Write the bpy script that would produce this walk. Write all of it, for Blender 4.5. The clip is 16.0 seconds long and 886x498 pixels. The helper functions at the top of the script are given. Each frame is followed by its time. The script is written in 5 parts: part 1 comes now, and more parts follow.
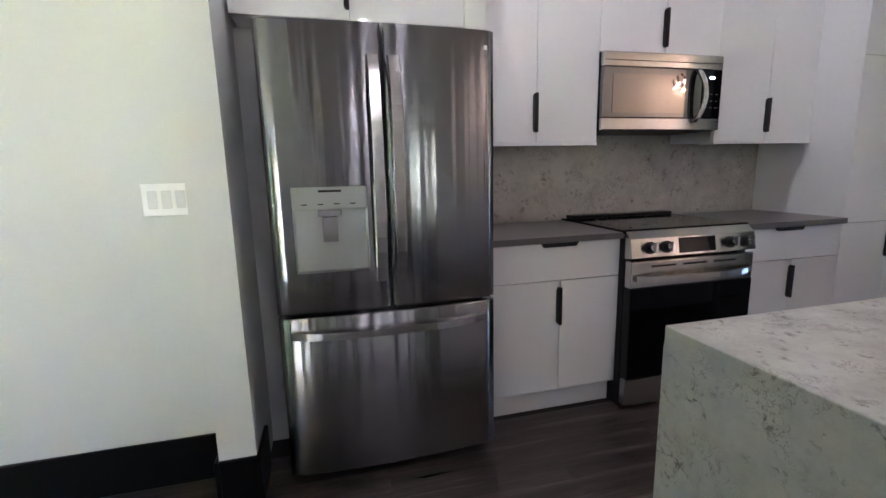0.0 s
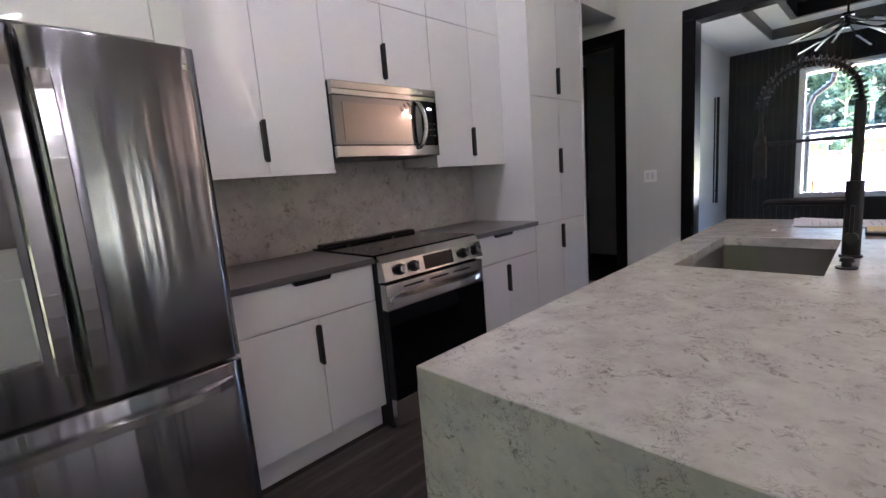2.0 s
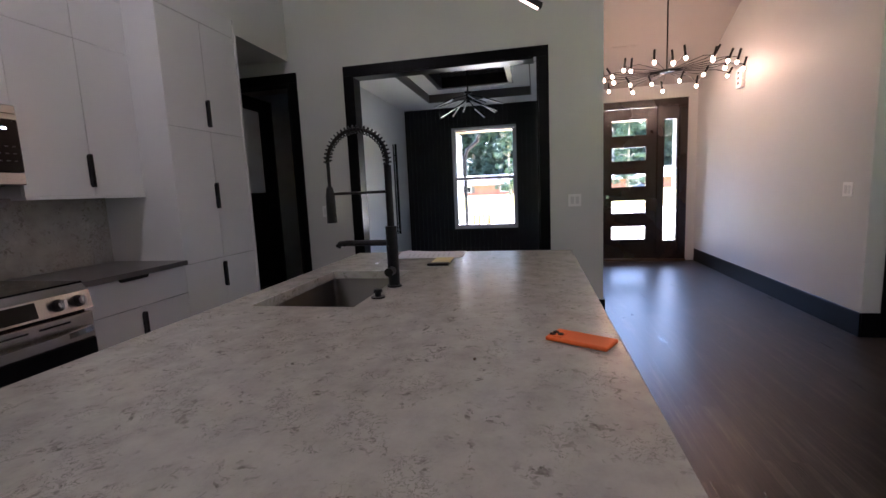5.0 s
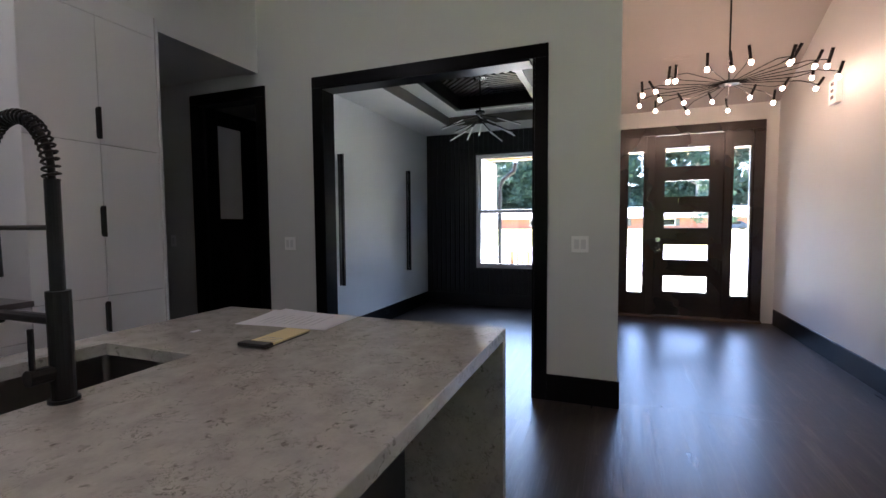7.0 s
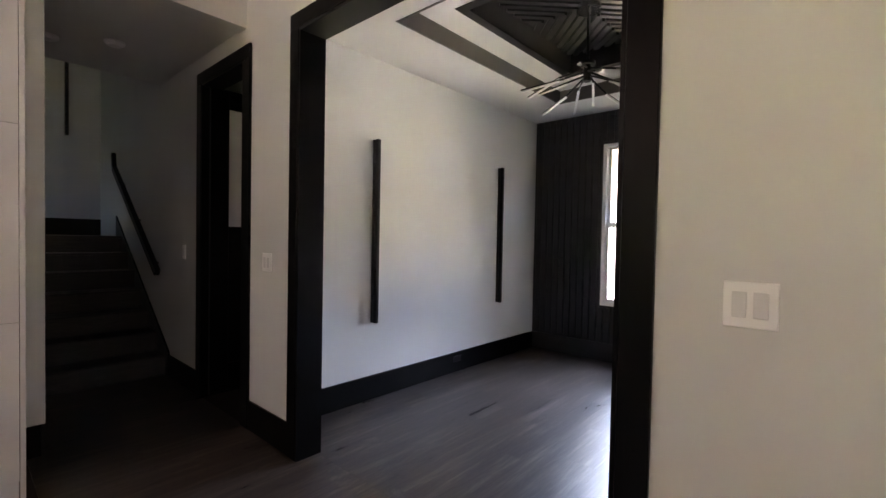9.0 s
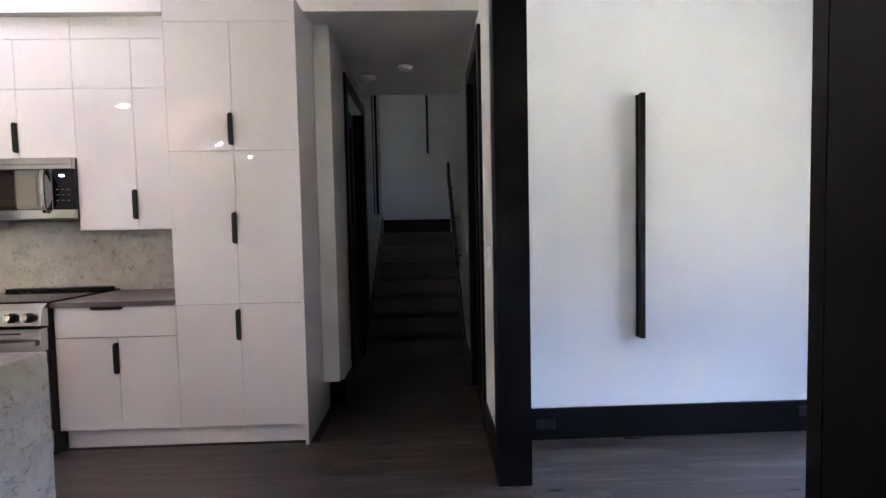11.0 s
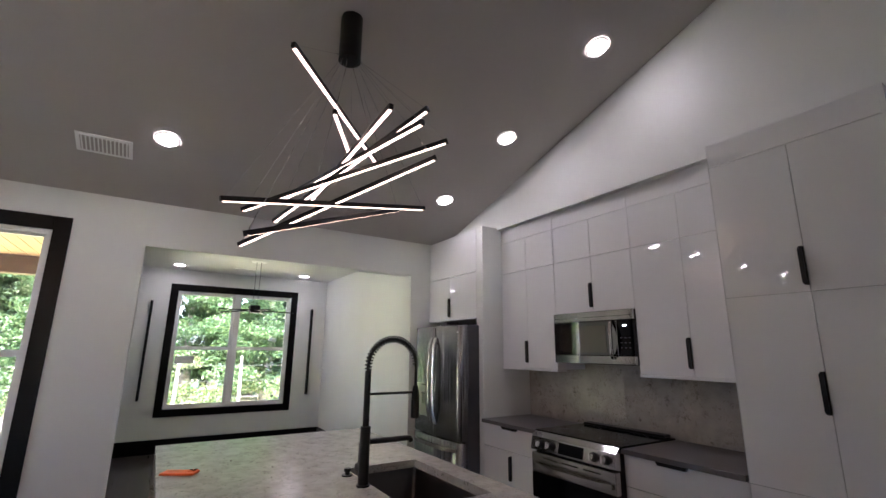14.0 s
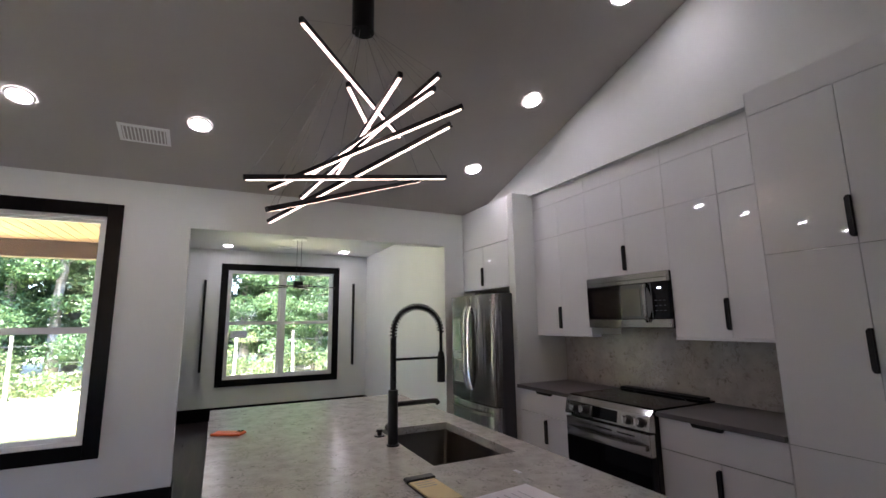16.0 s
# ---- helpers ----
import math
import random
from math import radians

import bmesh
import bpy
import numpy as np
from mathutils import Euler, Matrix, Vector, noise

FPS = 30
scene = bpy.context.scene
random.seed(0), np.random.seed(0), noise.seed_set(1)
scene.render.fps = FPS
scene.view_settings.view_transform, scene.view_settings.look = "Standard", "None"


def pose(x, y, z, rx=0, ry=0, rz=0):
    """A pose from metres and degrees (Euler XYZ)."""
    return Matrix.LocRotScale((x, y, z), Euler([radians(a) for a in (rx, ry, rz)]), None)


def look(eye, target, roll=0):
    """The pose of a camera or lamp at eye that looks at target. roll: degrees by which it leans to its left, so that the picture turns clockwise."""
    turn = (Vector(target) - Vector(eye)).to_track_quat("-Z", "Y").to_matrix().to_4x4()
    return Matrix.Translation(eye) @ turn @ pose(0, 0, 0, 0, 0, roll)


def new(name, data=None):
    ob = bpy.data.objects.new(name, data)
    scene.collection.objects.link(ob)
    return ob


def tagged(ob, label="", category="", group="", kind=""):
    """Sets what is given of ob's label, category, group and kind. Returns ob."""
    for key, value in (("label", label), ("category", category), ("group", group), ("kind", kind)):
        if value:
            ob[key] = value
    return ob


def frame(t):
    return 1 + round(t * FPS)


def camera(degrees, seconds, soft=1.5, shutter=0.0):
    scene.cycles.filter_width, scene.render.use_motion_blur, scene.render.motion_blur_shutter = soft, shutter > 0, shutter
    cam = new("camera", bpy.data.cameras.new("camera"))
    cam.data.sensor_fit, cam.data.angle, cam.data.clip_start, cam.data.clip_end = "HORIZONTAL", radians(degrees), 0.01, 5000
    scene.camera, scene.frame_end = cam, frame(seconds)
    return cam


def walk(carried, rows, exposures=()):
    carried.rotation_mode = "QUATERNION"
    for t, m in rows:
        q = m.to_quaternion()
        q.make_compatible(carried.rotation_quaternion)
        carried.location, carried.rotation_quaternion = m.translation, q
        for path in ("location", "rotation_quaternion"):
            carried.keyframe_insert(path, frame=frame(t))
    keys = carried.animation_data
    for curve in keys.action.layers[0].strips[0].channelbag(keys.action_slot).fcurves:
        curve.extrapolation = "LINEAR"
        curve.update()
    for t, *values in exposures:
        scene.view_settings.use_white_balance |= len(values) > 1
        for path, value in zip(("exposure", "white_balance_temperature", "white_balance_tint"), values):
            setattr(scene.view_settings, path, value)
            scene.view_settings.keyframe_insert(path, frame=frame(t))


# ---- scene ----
cam = camera(90.0, 16.0)
PATH = [
    (0, (-3.629, -1.875, 1.236), (-3.139, 0.032, 0.883), -1.3),
    (0.5, (-3.621, -1.909, 1.228), (-3.026, -0.043, 0.824), -2.0),
    (1, (-3.579, -1.91, 1.245), (-2.839, -0.093, 0.856), -3.0),
    (1.5, (-3.554, -1.847, 1.253), (-2.59, -0.127, 0.914), -3.4),
    (2, (-3.515, -1.796, 1.276), (-2.125, -0.393, 0.96), -4.5),
    (2.5, (-3.489, -1.784, 1.299), (-1.714, -0.92, 0.981), -5.2),
    (3, (-3.478, -1.82, 1.306), (-1.535, -1.466, 0.986), -5.0),
    (3.5, (-3.477, -1.82, 1.307), (-1.516, -1.554, 1.015), -4.3),
    (4, (-3.47, -1.802, 1.308), (-1.509, -1.542, 1.014), -3.9),
    (5.2, (-3.22, -2.42, 1.295), (-1.28, -1.97, 1.045), -2.3),
    (6.4, (-2.69, -2.745, 1.287), (-0.8, -2.122, 1.09), -0.7),
    (6.5, (-2.615, -2.788, 1.318), (-0.735, -2.132, 1.124), -0.6),
    (7, (-2.169, -2.876, 1.308), (-0.304, -2.163, 1.193), -0.4),
    (7.5, (-1.709, -2.903, 1.293), (0.096, -2.043, 1.243), -0.1),
    (8, (-1.217, -2.938, 1.307), (0.52, -1.948, 1.264), 0.1),
    (8.1, (-1.117, -2.931, 1.307), (0.61, -1.924, 1.268), 0.3),
    (10.3, (0.691, -2.712, 1.315), (1.305, -0.811, 1.211), -0.1),
    (10.5, (0.752, -2.705, 1.316), (1.193, -0.757, 1.212), -0.3),
    (11, (0.768, -2.696, 1.303), (0.826, -0.698, 1.214), -1.2),
    (11.5, (0.783, -2.704, 1.302), (0.64, -0.711, 1.228), -2.1),
    (12, (0.788, -2.711, 1.31), (0.479, -0.736, 1.255), -3.3),
    (12.5, (0.791, -2.697, 1.333), (0.084, -0.826, 1.339), -4.4),
    (13, (0.651, -2.66, 1.35), (-0.548, -1.071, 1.535), -2.9),
    (13.5, (0.507, -2.618, 1.467), (-1.025, -1.382, 1.817), -1.0),
    (14, (0.446, -2.582, 1.506), (-1.204, -1.544, 1.953), 0.6),
    (14.5, (0.466, -2.535, 1.51), (-1.259, -1.629, 1.961), 1.1),
    (15, (0.493, -2.516, 1.5), (-1.27, -1.674, 1.927), 0.6),
    (15.5, (0.503, -2.502, 1.493), (-1.268, -1.654, 1.871), -0.3),
    (16, (0.506, -2.488, 1.481), (-1.258, -1.603, 1.806), -0.8),
]
EXPOSURES = [
    (0.0, 4.75, 5550, 22), (1.5, 4.75, 5600, 25), (2.0, 4.65, 5650, 26), (2.6, 4.15, 5700, 28), (3.5, 3.65, 5850, 30), (6.5, 3.65, 5700, 25), (7.3, 3.65, 5700, 23),
    (8.0, 4.0, 6400, 26), (10.3, 5.3, 7100, 31), (10.6, 5.3, 6800, 31), (11.0, 5.5, 6000, 28), (11.5, 5.1, 5950, 27), (12.0, 5.0, 5950, 26),
    (12.5, 5.0, 5950, 26), (13.2, 4.5, 5950, 29), (14.0, 3.85, 5800, 27), (16.0, 3.75, 5750, 26)]

walk(cam, [(t, look(eye, aim, roll)) for t, eye, aim, roll in PATH], exposures=EXPOSURES)

# ---- world, sun ----
world = bpy.data.worlds.new("sky")
scene.world = world
world.use_nodes = True
_sky = world.node_tree.nodes.new("ShaderNodeTexSky")
_sky.sky_type = "NISHITA"
_sky.sun_disc = False
_sky.sun_elevation = radians(60)
_sky.sun_rotation = radians(124)
_bg = world.node_tree.nodes["Background"]
_bg.inputs["Strength"].default_value = 0.15
world.node_tree.links.new(_sky.outputs[0], _bg.inputs[0])
_sun = new("sun", bpy.data.lights.new("sun", "SUN"))
_sun.data.energy = 5.0
_sun.data.angle = radians(0.5)
_sun.data.color = (1.0, 0.95, 0.88)
_sun.matrix_world = look((0, 0, 30), (-12.0, 8.0, 5.0))


def sky_lamp(name, eye, target, w, h, watts, color):
    """Skylight that falls in through an opening."""
    lamp = bpy.data.lights.new(name, "AREA")
    lamp.shape, lamp.size, lamp.size_y = "RECTANGLE", w, h
    lamp.energy, lamp.color = watts, color
    lamp.spread = radians(76)
    new(name, lamp).matrix_world = look(eye, target)


sky_lamp("skylight_dining_window", (4.71, -1.43, 1.5), (3.71, -1.43, 0.42), 1.05, 1.6, 2.0, (0.52, 0.74, 1.0))
sky_lamp("skylight_front_door", (4.70, -3.80, 1.3), (3.70, -3.80, 0.22), 1.5, 1.9, 1.7, (0.42, 0.66, 1.0))


# ---- materials ----
def mat(name, color=(0.8, 0.8, 0.8), rough=0.5, metal=0.0, spec=0.5):
    m = bpy.data.materials.new(name)
    m.use_nodes = True
    p = m.node_tree.nodes["Principled BSDF"]
    p.inputs["Base Color"].default_value = (*color, 1)
    p.inputs["Roughness"].default_value = rough
    p.inputs["Metallic"].default_value = metal
    p.inputs["Specular IOR Level"].default_value = spec
    return m


def nod(m, kind, **values):
    n = m.node_tree.nodes.new(kind)
    for key, value in values.items():
        n.inputs[key].default_value = value
    return n


def link(m, a, b):
    m.node_tree.links.new(a, b)


def bsdf(m):
    return m.node_tree.nodes["Principled BSDF"]


def coords(m, scale=(1, 1, 1), turn=(0, 0, 0)):
    tc = m.node_tree.nodes.new("ShaderNodeTexCoord")
    mp = m.node_tree.nodes.new("ShaderNodeMapping")
    mp.inputs["Scale"].default_value = scale
    mp.inputs["Rotation"].default_value = [radians(a) for a in turn]
    link(m, tc.outputs["Object"], mp.inputs["Vector"])
    return mp.outputs["Vector"]


def noise_tex(m, vector, scale, detail=4, rough=0.5):
    n = nod(m, "ShaderNodeTexNoise", Scale=scale, Detail=detail, Roughness=rough)
    link(m, vector, n.inputs["Vector"])
    return n.outputs["Fac"]


def ramp(m, fac, stops):
    r = m.node_tree.nodes.new("ShaderNodeValToRGB")
    while len(r.color_ramp.elements) < len(stops):
        r.color_ramp.elements.new(0.5)
    for e, (at, c) in zip(r.color_ramp.elements, stops):
        e.position = at
        e.color = (*c, 1) if len(c) == 3 else c
    link(m, fac, r.inputs["Fac"])
    return r.outputs["Color"]


def mix(m, fac, a, b, mode="MIX"):
    n = m.node_tree.nodes.new("ShaderNodeMix")
    n.data_type, n.blend_type = "RGBA", mode
    if isinstance(fac, float):
        n.inputs["Factor"].default_value = fac
    else:
        link(m, fac, n.inputs["Factor"])
    for slot, v in (("A", a), ("B", b)):
        sock = [s for s in n.inputs if s.name == slot and s.type == "RGBA"][0]
        if isinstance(v, tuple):
            sock.default_value = (*v, 1)
        else:
            link(m, v, sock)
    return [s for s in n.outputs if s.type == "RGBA"][0]


def bump(m, height, strength=0.1, distance=0.01):
    b = nod(m, "ShaderNodeBump", Strength=strength, Distance=distance)
    link(m, height, b.inputs["Height"])
    link(m, b.outputs["Normal"], bsdf(m).inputs["Normal"])


def rough_from(m, fac, lo, hi):
    r = nod(m, "ShaderNodeMapRange")
    r.inputs["To Min"].default_value, r.inputs["To Max"].default_value = lo, hi
    link(m, fac, r.inputs["Value"])
    link(m, r.outputs["Result"], bsdf(m).inputs["Roughness"])


def painted(name, color, rough, grain=180, strength=0.06, vary=0.03):
    """Rolled paint: an orange-peel bump and faint broad unevenness."""
    m = mat(name, color, rough)
    v = coords(m)
    broad = noise_tex(m, v, 1.3, 3)
    lo = tuple(c * (1 - vary) for c in color)
    hi = tuple(min(1, c * (1 + vary)) for c in color)
    link(m, ramp(m, broad, [(0.3, lo), (0.7, hi)]), bsdf(m).inputs["Base Color"])
    bump(m, noise_tex(m, v, grain, 3), strength, 0.003)
    return m


M_WALL = painted("wall_paint", (0.68, 0.685, 0.665), 0.55)
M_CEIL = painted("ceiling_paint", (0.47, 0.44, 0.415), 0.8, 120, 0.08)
M_STEP = painted("dark_taupe_step_paint", (0.11, 0.10, 0.088), 0.4, 120, 0.05)
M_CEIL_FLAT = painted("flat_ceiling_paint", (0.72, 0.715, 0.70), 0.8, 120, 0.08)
M_TRIM = painted("black_trim_paint", (0.0045, 0.0042, 0.0042), 0.3, 60, 0.03, 0.15)
bsdf(M_TRIM).inputs["Specular IOR Level"].default_value = 0.14
M_GLOSS = mat("white_gloss_laminate", (0.76, 0.755, 0.765), 0.0, 0.0, 0.6)
M_CARCASS = mat("white_melamine", (0.74, 0.74, 0.74), 0.35)
M_BLACK = mat("matte_black_metal", (0.008, 0.008, 0.008), 0.4, 0.0, 0.3)
M_BLACKGLASS = mat("black_glass", (0.004, 0.004, 0.005), 0.04, 0.0, 0.22)
M_MIRRORGLASS = mat("coated_black_glass", (0.006, 0.006, 0.007), 0.02, 0.0, 1.0)
bsdf(M_MIRRORGLASS).inputs["IOR"].default_value = 2.0
M_PLASTIC = mat("white_plastic", (0.92, 0.92, 0.91), 0.3)
M_CHROME = mat("polished_steel", (0.75, 0.75, 0.76), 0.14, 1.0)
M_DARKDOOR = painted("dark_brown_door_paint", (0.020, 0.012, 0.009), 0.25, 40, 0.04, 0.2)
M_SLAT = painted("black_slat_paint", (0.009, 0.008, 0.009), 0.38, 60, 0.05, 0.2)


def steel(name, color, rough, stretch, wave=0.0, brush=0.01):
    """Brushed steel: fine grain along one axis, and a slow waviness of the sheet."""
    m = mat(name, color, rough, 1.0)
    g = noise_tex(m, coords(m, stretch), 60, 3, 0.6)
    rough_from(m, g, rough * 0.95, rough * 1.08)
    wide = noise_tex(m, coords(m, (5, 5, 0.3)), 1.0, 2)
    link(m, ramp(m, wide, [(0.3, tuple(c * 0.92 for c in color)), (0.7, tuple(min(1, c * 1.08) for c in color))]), bsdf(m).inputs["Base Color"])
    b1 = nod(m, "ShaderNodeBump", Strength=brush, Distance=0.0004)
    link(m, g, b1.inputs["Height"])
    if wave:
        b0 = nod(m, "ShaderNodeBump", Strength=wave, Distance=0.02)
        link(m, noise_tex(m, coords(m, (19, 19, 0.06)), 1.0, 1), b0.inputs["Height"])
        link(m, b0.outputs["Normal"], b1.inputs["Normal"])
    link(m, b1.outputs["Normal"], bsdf(m).inputs["Normal"])
    up = nod(m, "ShaderNodeCombineXYZ", Z=1.0)
    link(m, up.outputs[0], bsdf(m).inputs["Tangent"])
    bsdf(m).inputs["Anisotropic"].default_value = 1.0
    return m


M_STEEL = steel("brushed_stainless", (0.32, 0.315, 0.325), 0.20, (0.3, 0.3, 14), 0.30, 0.0)
M_STEEL_H = steel("brushed_stainless_trim", (0.60, 0.58, 0.565), 0.17, (0.3, 14, 14))
M_SATIN = mat("satin_silver", (0.46, 0.465, 0.45), 0.3, 1.0)
M_STEEL_SIDE = mat("grey_fridge_side", (0.10, 0.10, 0.105), 0.35, 0.6)
M_SINK = steel("sink_steel", (0.20, 0.19, 0.175), 0.3, (0.4, 10, 10))


def quartz(name, base, dark, scale, cover, rough):
    """Engineered stone: pale clouded ground, clustered grey flecks and a few hairline veins."""
    m = mat(name, base, rough)
    v = coords(m)
    warp = nod(m, "ShaderNodeTexNoise", Scale=14.0 * scale, Detail=3.0)
    link(m, v, warp.inputs["Vector"])
    vec = mix(m, 0.035, v, warp.outputs["Color"], "LINEAR_LIGHT")
    cloud = noise_tex(m, v, 7 * scale, 6, 0.65)
    ground = ramp(m, cloud, [(0.32, tuple(c * 0.80 for c in base)), (0.5, tuple(c * 0.95 for c in base)), (0.66, tuple(min(1, c * 1.06) for c in base))])
    where = ramp(m, noise_tex(m, v, 9 * scale, 3, 0.55), [(0.52 - cover, (0.05, 0.05, 0.05)), (0.66 - cover, (1, 1, 1))])
    clump = ramp(m, noise_tex(m, vec, 34 * scale, 6, 0.62), [(0.54, (0, 0, 0)), (0.60, (1, 1, 1))])
    spots = mix(m, 1.0, clump, where, "MULTIPLY")
    hair = ramp(m, noise_tex(m, vec, 26 * scale, 4, 0.6), [(0.480, (0, 0, 0)), (0.494, (1, 1, 1)), (0.506, (1, 1, 1)), (0.520, (0, 0, 0))])
    there = ramp(m, noise_tex(m, v, 6 * scale, 2, 0.5), [(0.50, (0, 0, 0)), (0.62, (0.9, 0.9, 0.9))])
    veins = mix(m, 1.0, hair, there, "MULTIPLY")
    both = mix(m, 1.0, spots, veins, "SCREEN")
    tone = ramp(m, noise_tex(m, v, 60 * scale, 3, 0.6), [(0.35, dark), (0.7, tuple(0.5 * (a + b) for a, b in zip(dark, base)))])
    link(m, mix(m, both, ground, tone), bsdf(m).inputs["Base Color"])
    rough_from(m, cloud, rough * 0.7, rough * 1.3)
    return m


M_QUARTZ = quartz("pale_quartz", (0.46, 0.45, 0.415), (0.155, 0.15, 0.13), 1.7, 0.025, 0.21)
bsdf(M_QUARTZ).inputs["Specular IOR Level"].default_value = 0.75
M_SPLASH = quartz("beige_quartz_splashback", (0.46, 0.43, 0.385), (0.20, 0.175, 0.15), 1.0, 0.02, 0.25)
M_COUNTER = painted("dark_grey_quartz", (0.105, 0.095, 0.092), 0.3, 300, 0.03, 0.12)


def planks(name, tones, rough, along=(0.7, 9, 9), relief=0.15):
    m = mat(name, tones[1], rough)
    v = coords(m, along)
    info = m.node_tree.nodes.new("ShaderNodeObjectInfo")
    geo = m.node_tree.nodes.new("ShaderNodeNewGeometry")
    add = nod(m, "ShaderNodeVectorMath")
    link(m, v, add.inputs[0])
    off = nod(m, "ShaderNodeMath")
    off.operation = "MULTIPLY_ADD"
    link(m, info.outputs["Random"], off.inputs[0])
    off.inputs[1].default_value = 37.0
    link(m, geo.outputs["Random Per Island"], off.inputs[2])
    link(m, off.outputs[0], add.inputs[1])
    grain = noise_tex(m, add.outputs[0], 2.0, 6, 0.7)
    fine = noise_tex(m, add.outputs[0], 13.0, 5, 0.65)
    c1 = ramp(m, grain, [(0.3, tones[0]), (0.52, tones[1]), (0.72, tones[2])])
    c2 = ramp(m, fine, [(0.30, (0.45, 0.45, 0.45)), (0.66, (1.15, 1.15, 1.15))])
    c = mix(m, 0.8, c1, c2, "MULTIPLY")
    tint = ramp(m, info.outputs["Random"], [(0.0, (0.72, 0.72, 0.72)), (1.0, (1, 1, 1))])
    link(m, mix(m, 1.0, c, tint, "MULTIPLY"), bsdf(m).inputs["Base Color"])
    rough_from(m, grain, rough * 0.65, rough * 1.45)
    bump(m, fine, relief, 0.003)
    return m


M_FLOOR = planks("dark_vinyl_plank", ((0.017, 0.0125, 0.010), (0.056, 0.042, 0.035), (0.16, 0.125, 0.104)), 0.30, (0.5, 8, 8), 0.32)
bsdf(M_FLOOR).inputs["Specular IOR Level"].default_value = 0.5
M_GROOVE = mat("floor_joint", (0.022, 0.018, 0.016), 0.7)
M_TREAD = planks("stair_tread_vinyl", ((0.036, 0.031, 0.030), (0.050, 0.044, 0.042), (0.068, 0.060, 0.057)), 0.55)
M_PINE = planks("porch_pine", ((0.46, 0.25, 0.10), (0.64, 0.38, 0.17), (0.76, 0.50, 0.25)), 0.55)
M_BEAM = planks("brown_stained_beam", ((0.06, 0.033, 0.018), (0.095, 0.055, 0.03), (0.14, 0.085, 0.048)), 0.6)


def glow(name, color, strength):
    m = mat(name, color, 0.4)
    bsdf(m).inputs["Emission Color"].default_value = (*color, 1)
    bsdf(m).inputs["Emission Strength"].default_value = strength
    return m


M_DOWN = glow("downlight_led", (1.0, 0.94, 0.86), 5.8)
M_LED = glow("warm_led_strip", (1.0, 0.70, 0.47), 0.5)
M_BULB = glow("warm_bulb", (1.0, 0.63, 0.39), 9.0)
M_DISPLAY = glow("clock_digits", (0.8, 0.9, 1.0), 0.8)


def pane_mat():
    m = bpy.data.materials.new("window_glass")
    m.use_nodes = True
    t = m.node_tree
    t.nodes.remove(t.nodes["Principled BSDF"])
    tr = t.nodes.new("ShaderNodeBsdfTransparent")
    tr.inputs[0].default_value = (0.97, 0.985, 0.98, 1)
    gl = t.nodes.new("ShaderNodeBsdfGlossy")
    gl.inputs["Roughness"].default_value = 0.01
    fr = t.nodes.new("ShaderNodeFresnel")
    mx = t.nodes.new("ShaderNodeMixShader")
    t.links.new(fr.outputs[0], mx.inputs[0])
    t.links.new(tr.outputs[0], mx.inputs[1])
    t.links.new(gl.outputs[0], mx.inputs[2])
    t.links.new(mx.outputs[0], t.nodes["Material Output"].inputs[0])
    return m


M_PANE = pane_mat()
M_FROST = mat("dark_door_glass", (0.05, 0.052, 0.05), 0.12)
# Frosted glass; the very pale base stands in for light coming through it.
M_FROST_PALE = mat("frosted_door_glass_backlit_tone", (0.85, 0.87, 0.86), 0.35)
M_VINYL = mat("white_window_vinyl", (0.80, 0.80, 0.80), 0.35)
M_PAPER = painted("paper", (0.72, 0.73, 0.78), 0.8, 60, 0.02, 0.02)
M_INK = mat("faded_ink", (0.35, 0.36, 0.42), 0.8)
M_YELLOW = painted("yellow_pad_paper", (0.72, 0.62, 0.34), 0.8, 60, 0.02, 0.03)
M_ORANGE = mat("orange_silicone", (0.85, 0.16, 0.03), 0.45)
M_RED = mat("terracotta_siding", (0.40, 0.16, 0.09), 0.7)
M_BLUE = mat("blue_tape", (0.03, 0.16, 0.55), 0.6)


def earth(name, tones, scale):
    m = mat(name, tones[1], 0.9)
    v = coords(m)
    a = noise_tex(m, v, scale, 6, 0.6)
    b = noise_tex(m, v, scale * 14, 4, 0.7)
    c = ramp(m, a, [(0.35, tones[0]), (0.5, tones[1]), (0.68, tones[2])])
    link(m, mix(m, 0.4, c, ramp(m, b, [(0.3, (0.5, 0.5, 0.5)), (0.7, (1.2, 1.2, 1.2))]), "MULTIPLY"), bsdf(m).inputs["Base Color"])
    bump(m, b, 0.6, 0.04)
    return m


M_LAWN = earth("mown_grass", ((0.36, 0.36, 0.09), (0.48, 0.45, 0.13), (0.58, 0.52, 0.21)), 0.5)
M_GROUND = earth("dry_grass_and_clay", ((0.50, 0.46, 0.32), (0.50, 0.48, 0.27), (0.60, 0.56, 0.42)), 0.12)
M_CONCRETE = earth("pale_concrete", ((0.62, 0.61, 0.58), (0.68, 0.67, 0.64), (0.74, 0.73, 0.70)), 0.8)


def leaf_mat(name, tones):
    m = mat(name, tones[1], 0.5)
    geo = m.node_tree.nodes.new("ShaderNodeNewGeometry")
    c = ramp(m, geo.outputs["Random Per Island"], [(0.0, tones[0]), (0.55, tones[1]), (1.0, tones[2])])
    link(m, c, bsdf(m).inputs["Base Color"])
    tl = m.node_tree.nodes.new("ShaderNodeBsdfTranslucent")
    link(m, c, tl.inputs["Color"])
    mx = m.node_tree.nodes.new("ShaderNodeMixShader")
    mx.inputs[0].default_value = 0.4
    link(m, bsdf(m).outputs[0], mx.inputs[1])
    link(m, tl.outputs[0], mx.inputs[2])
    link(m, mx.outputs[0], m.node_tree.nodes["Material Output"].inputs[0])
    return m


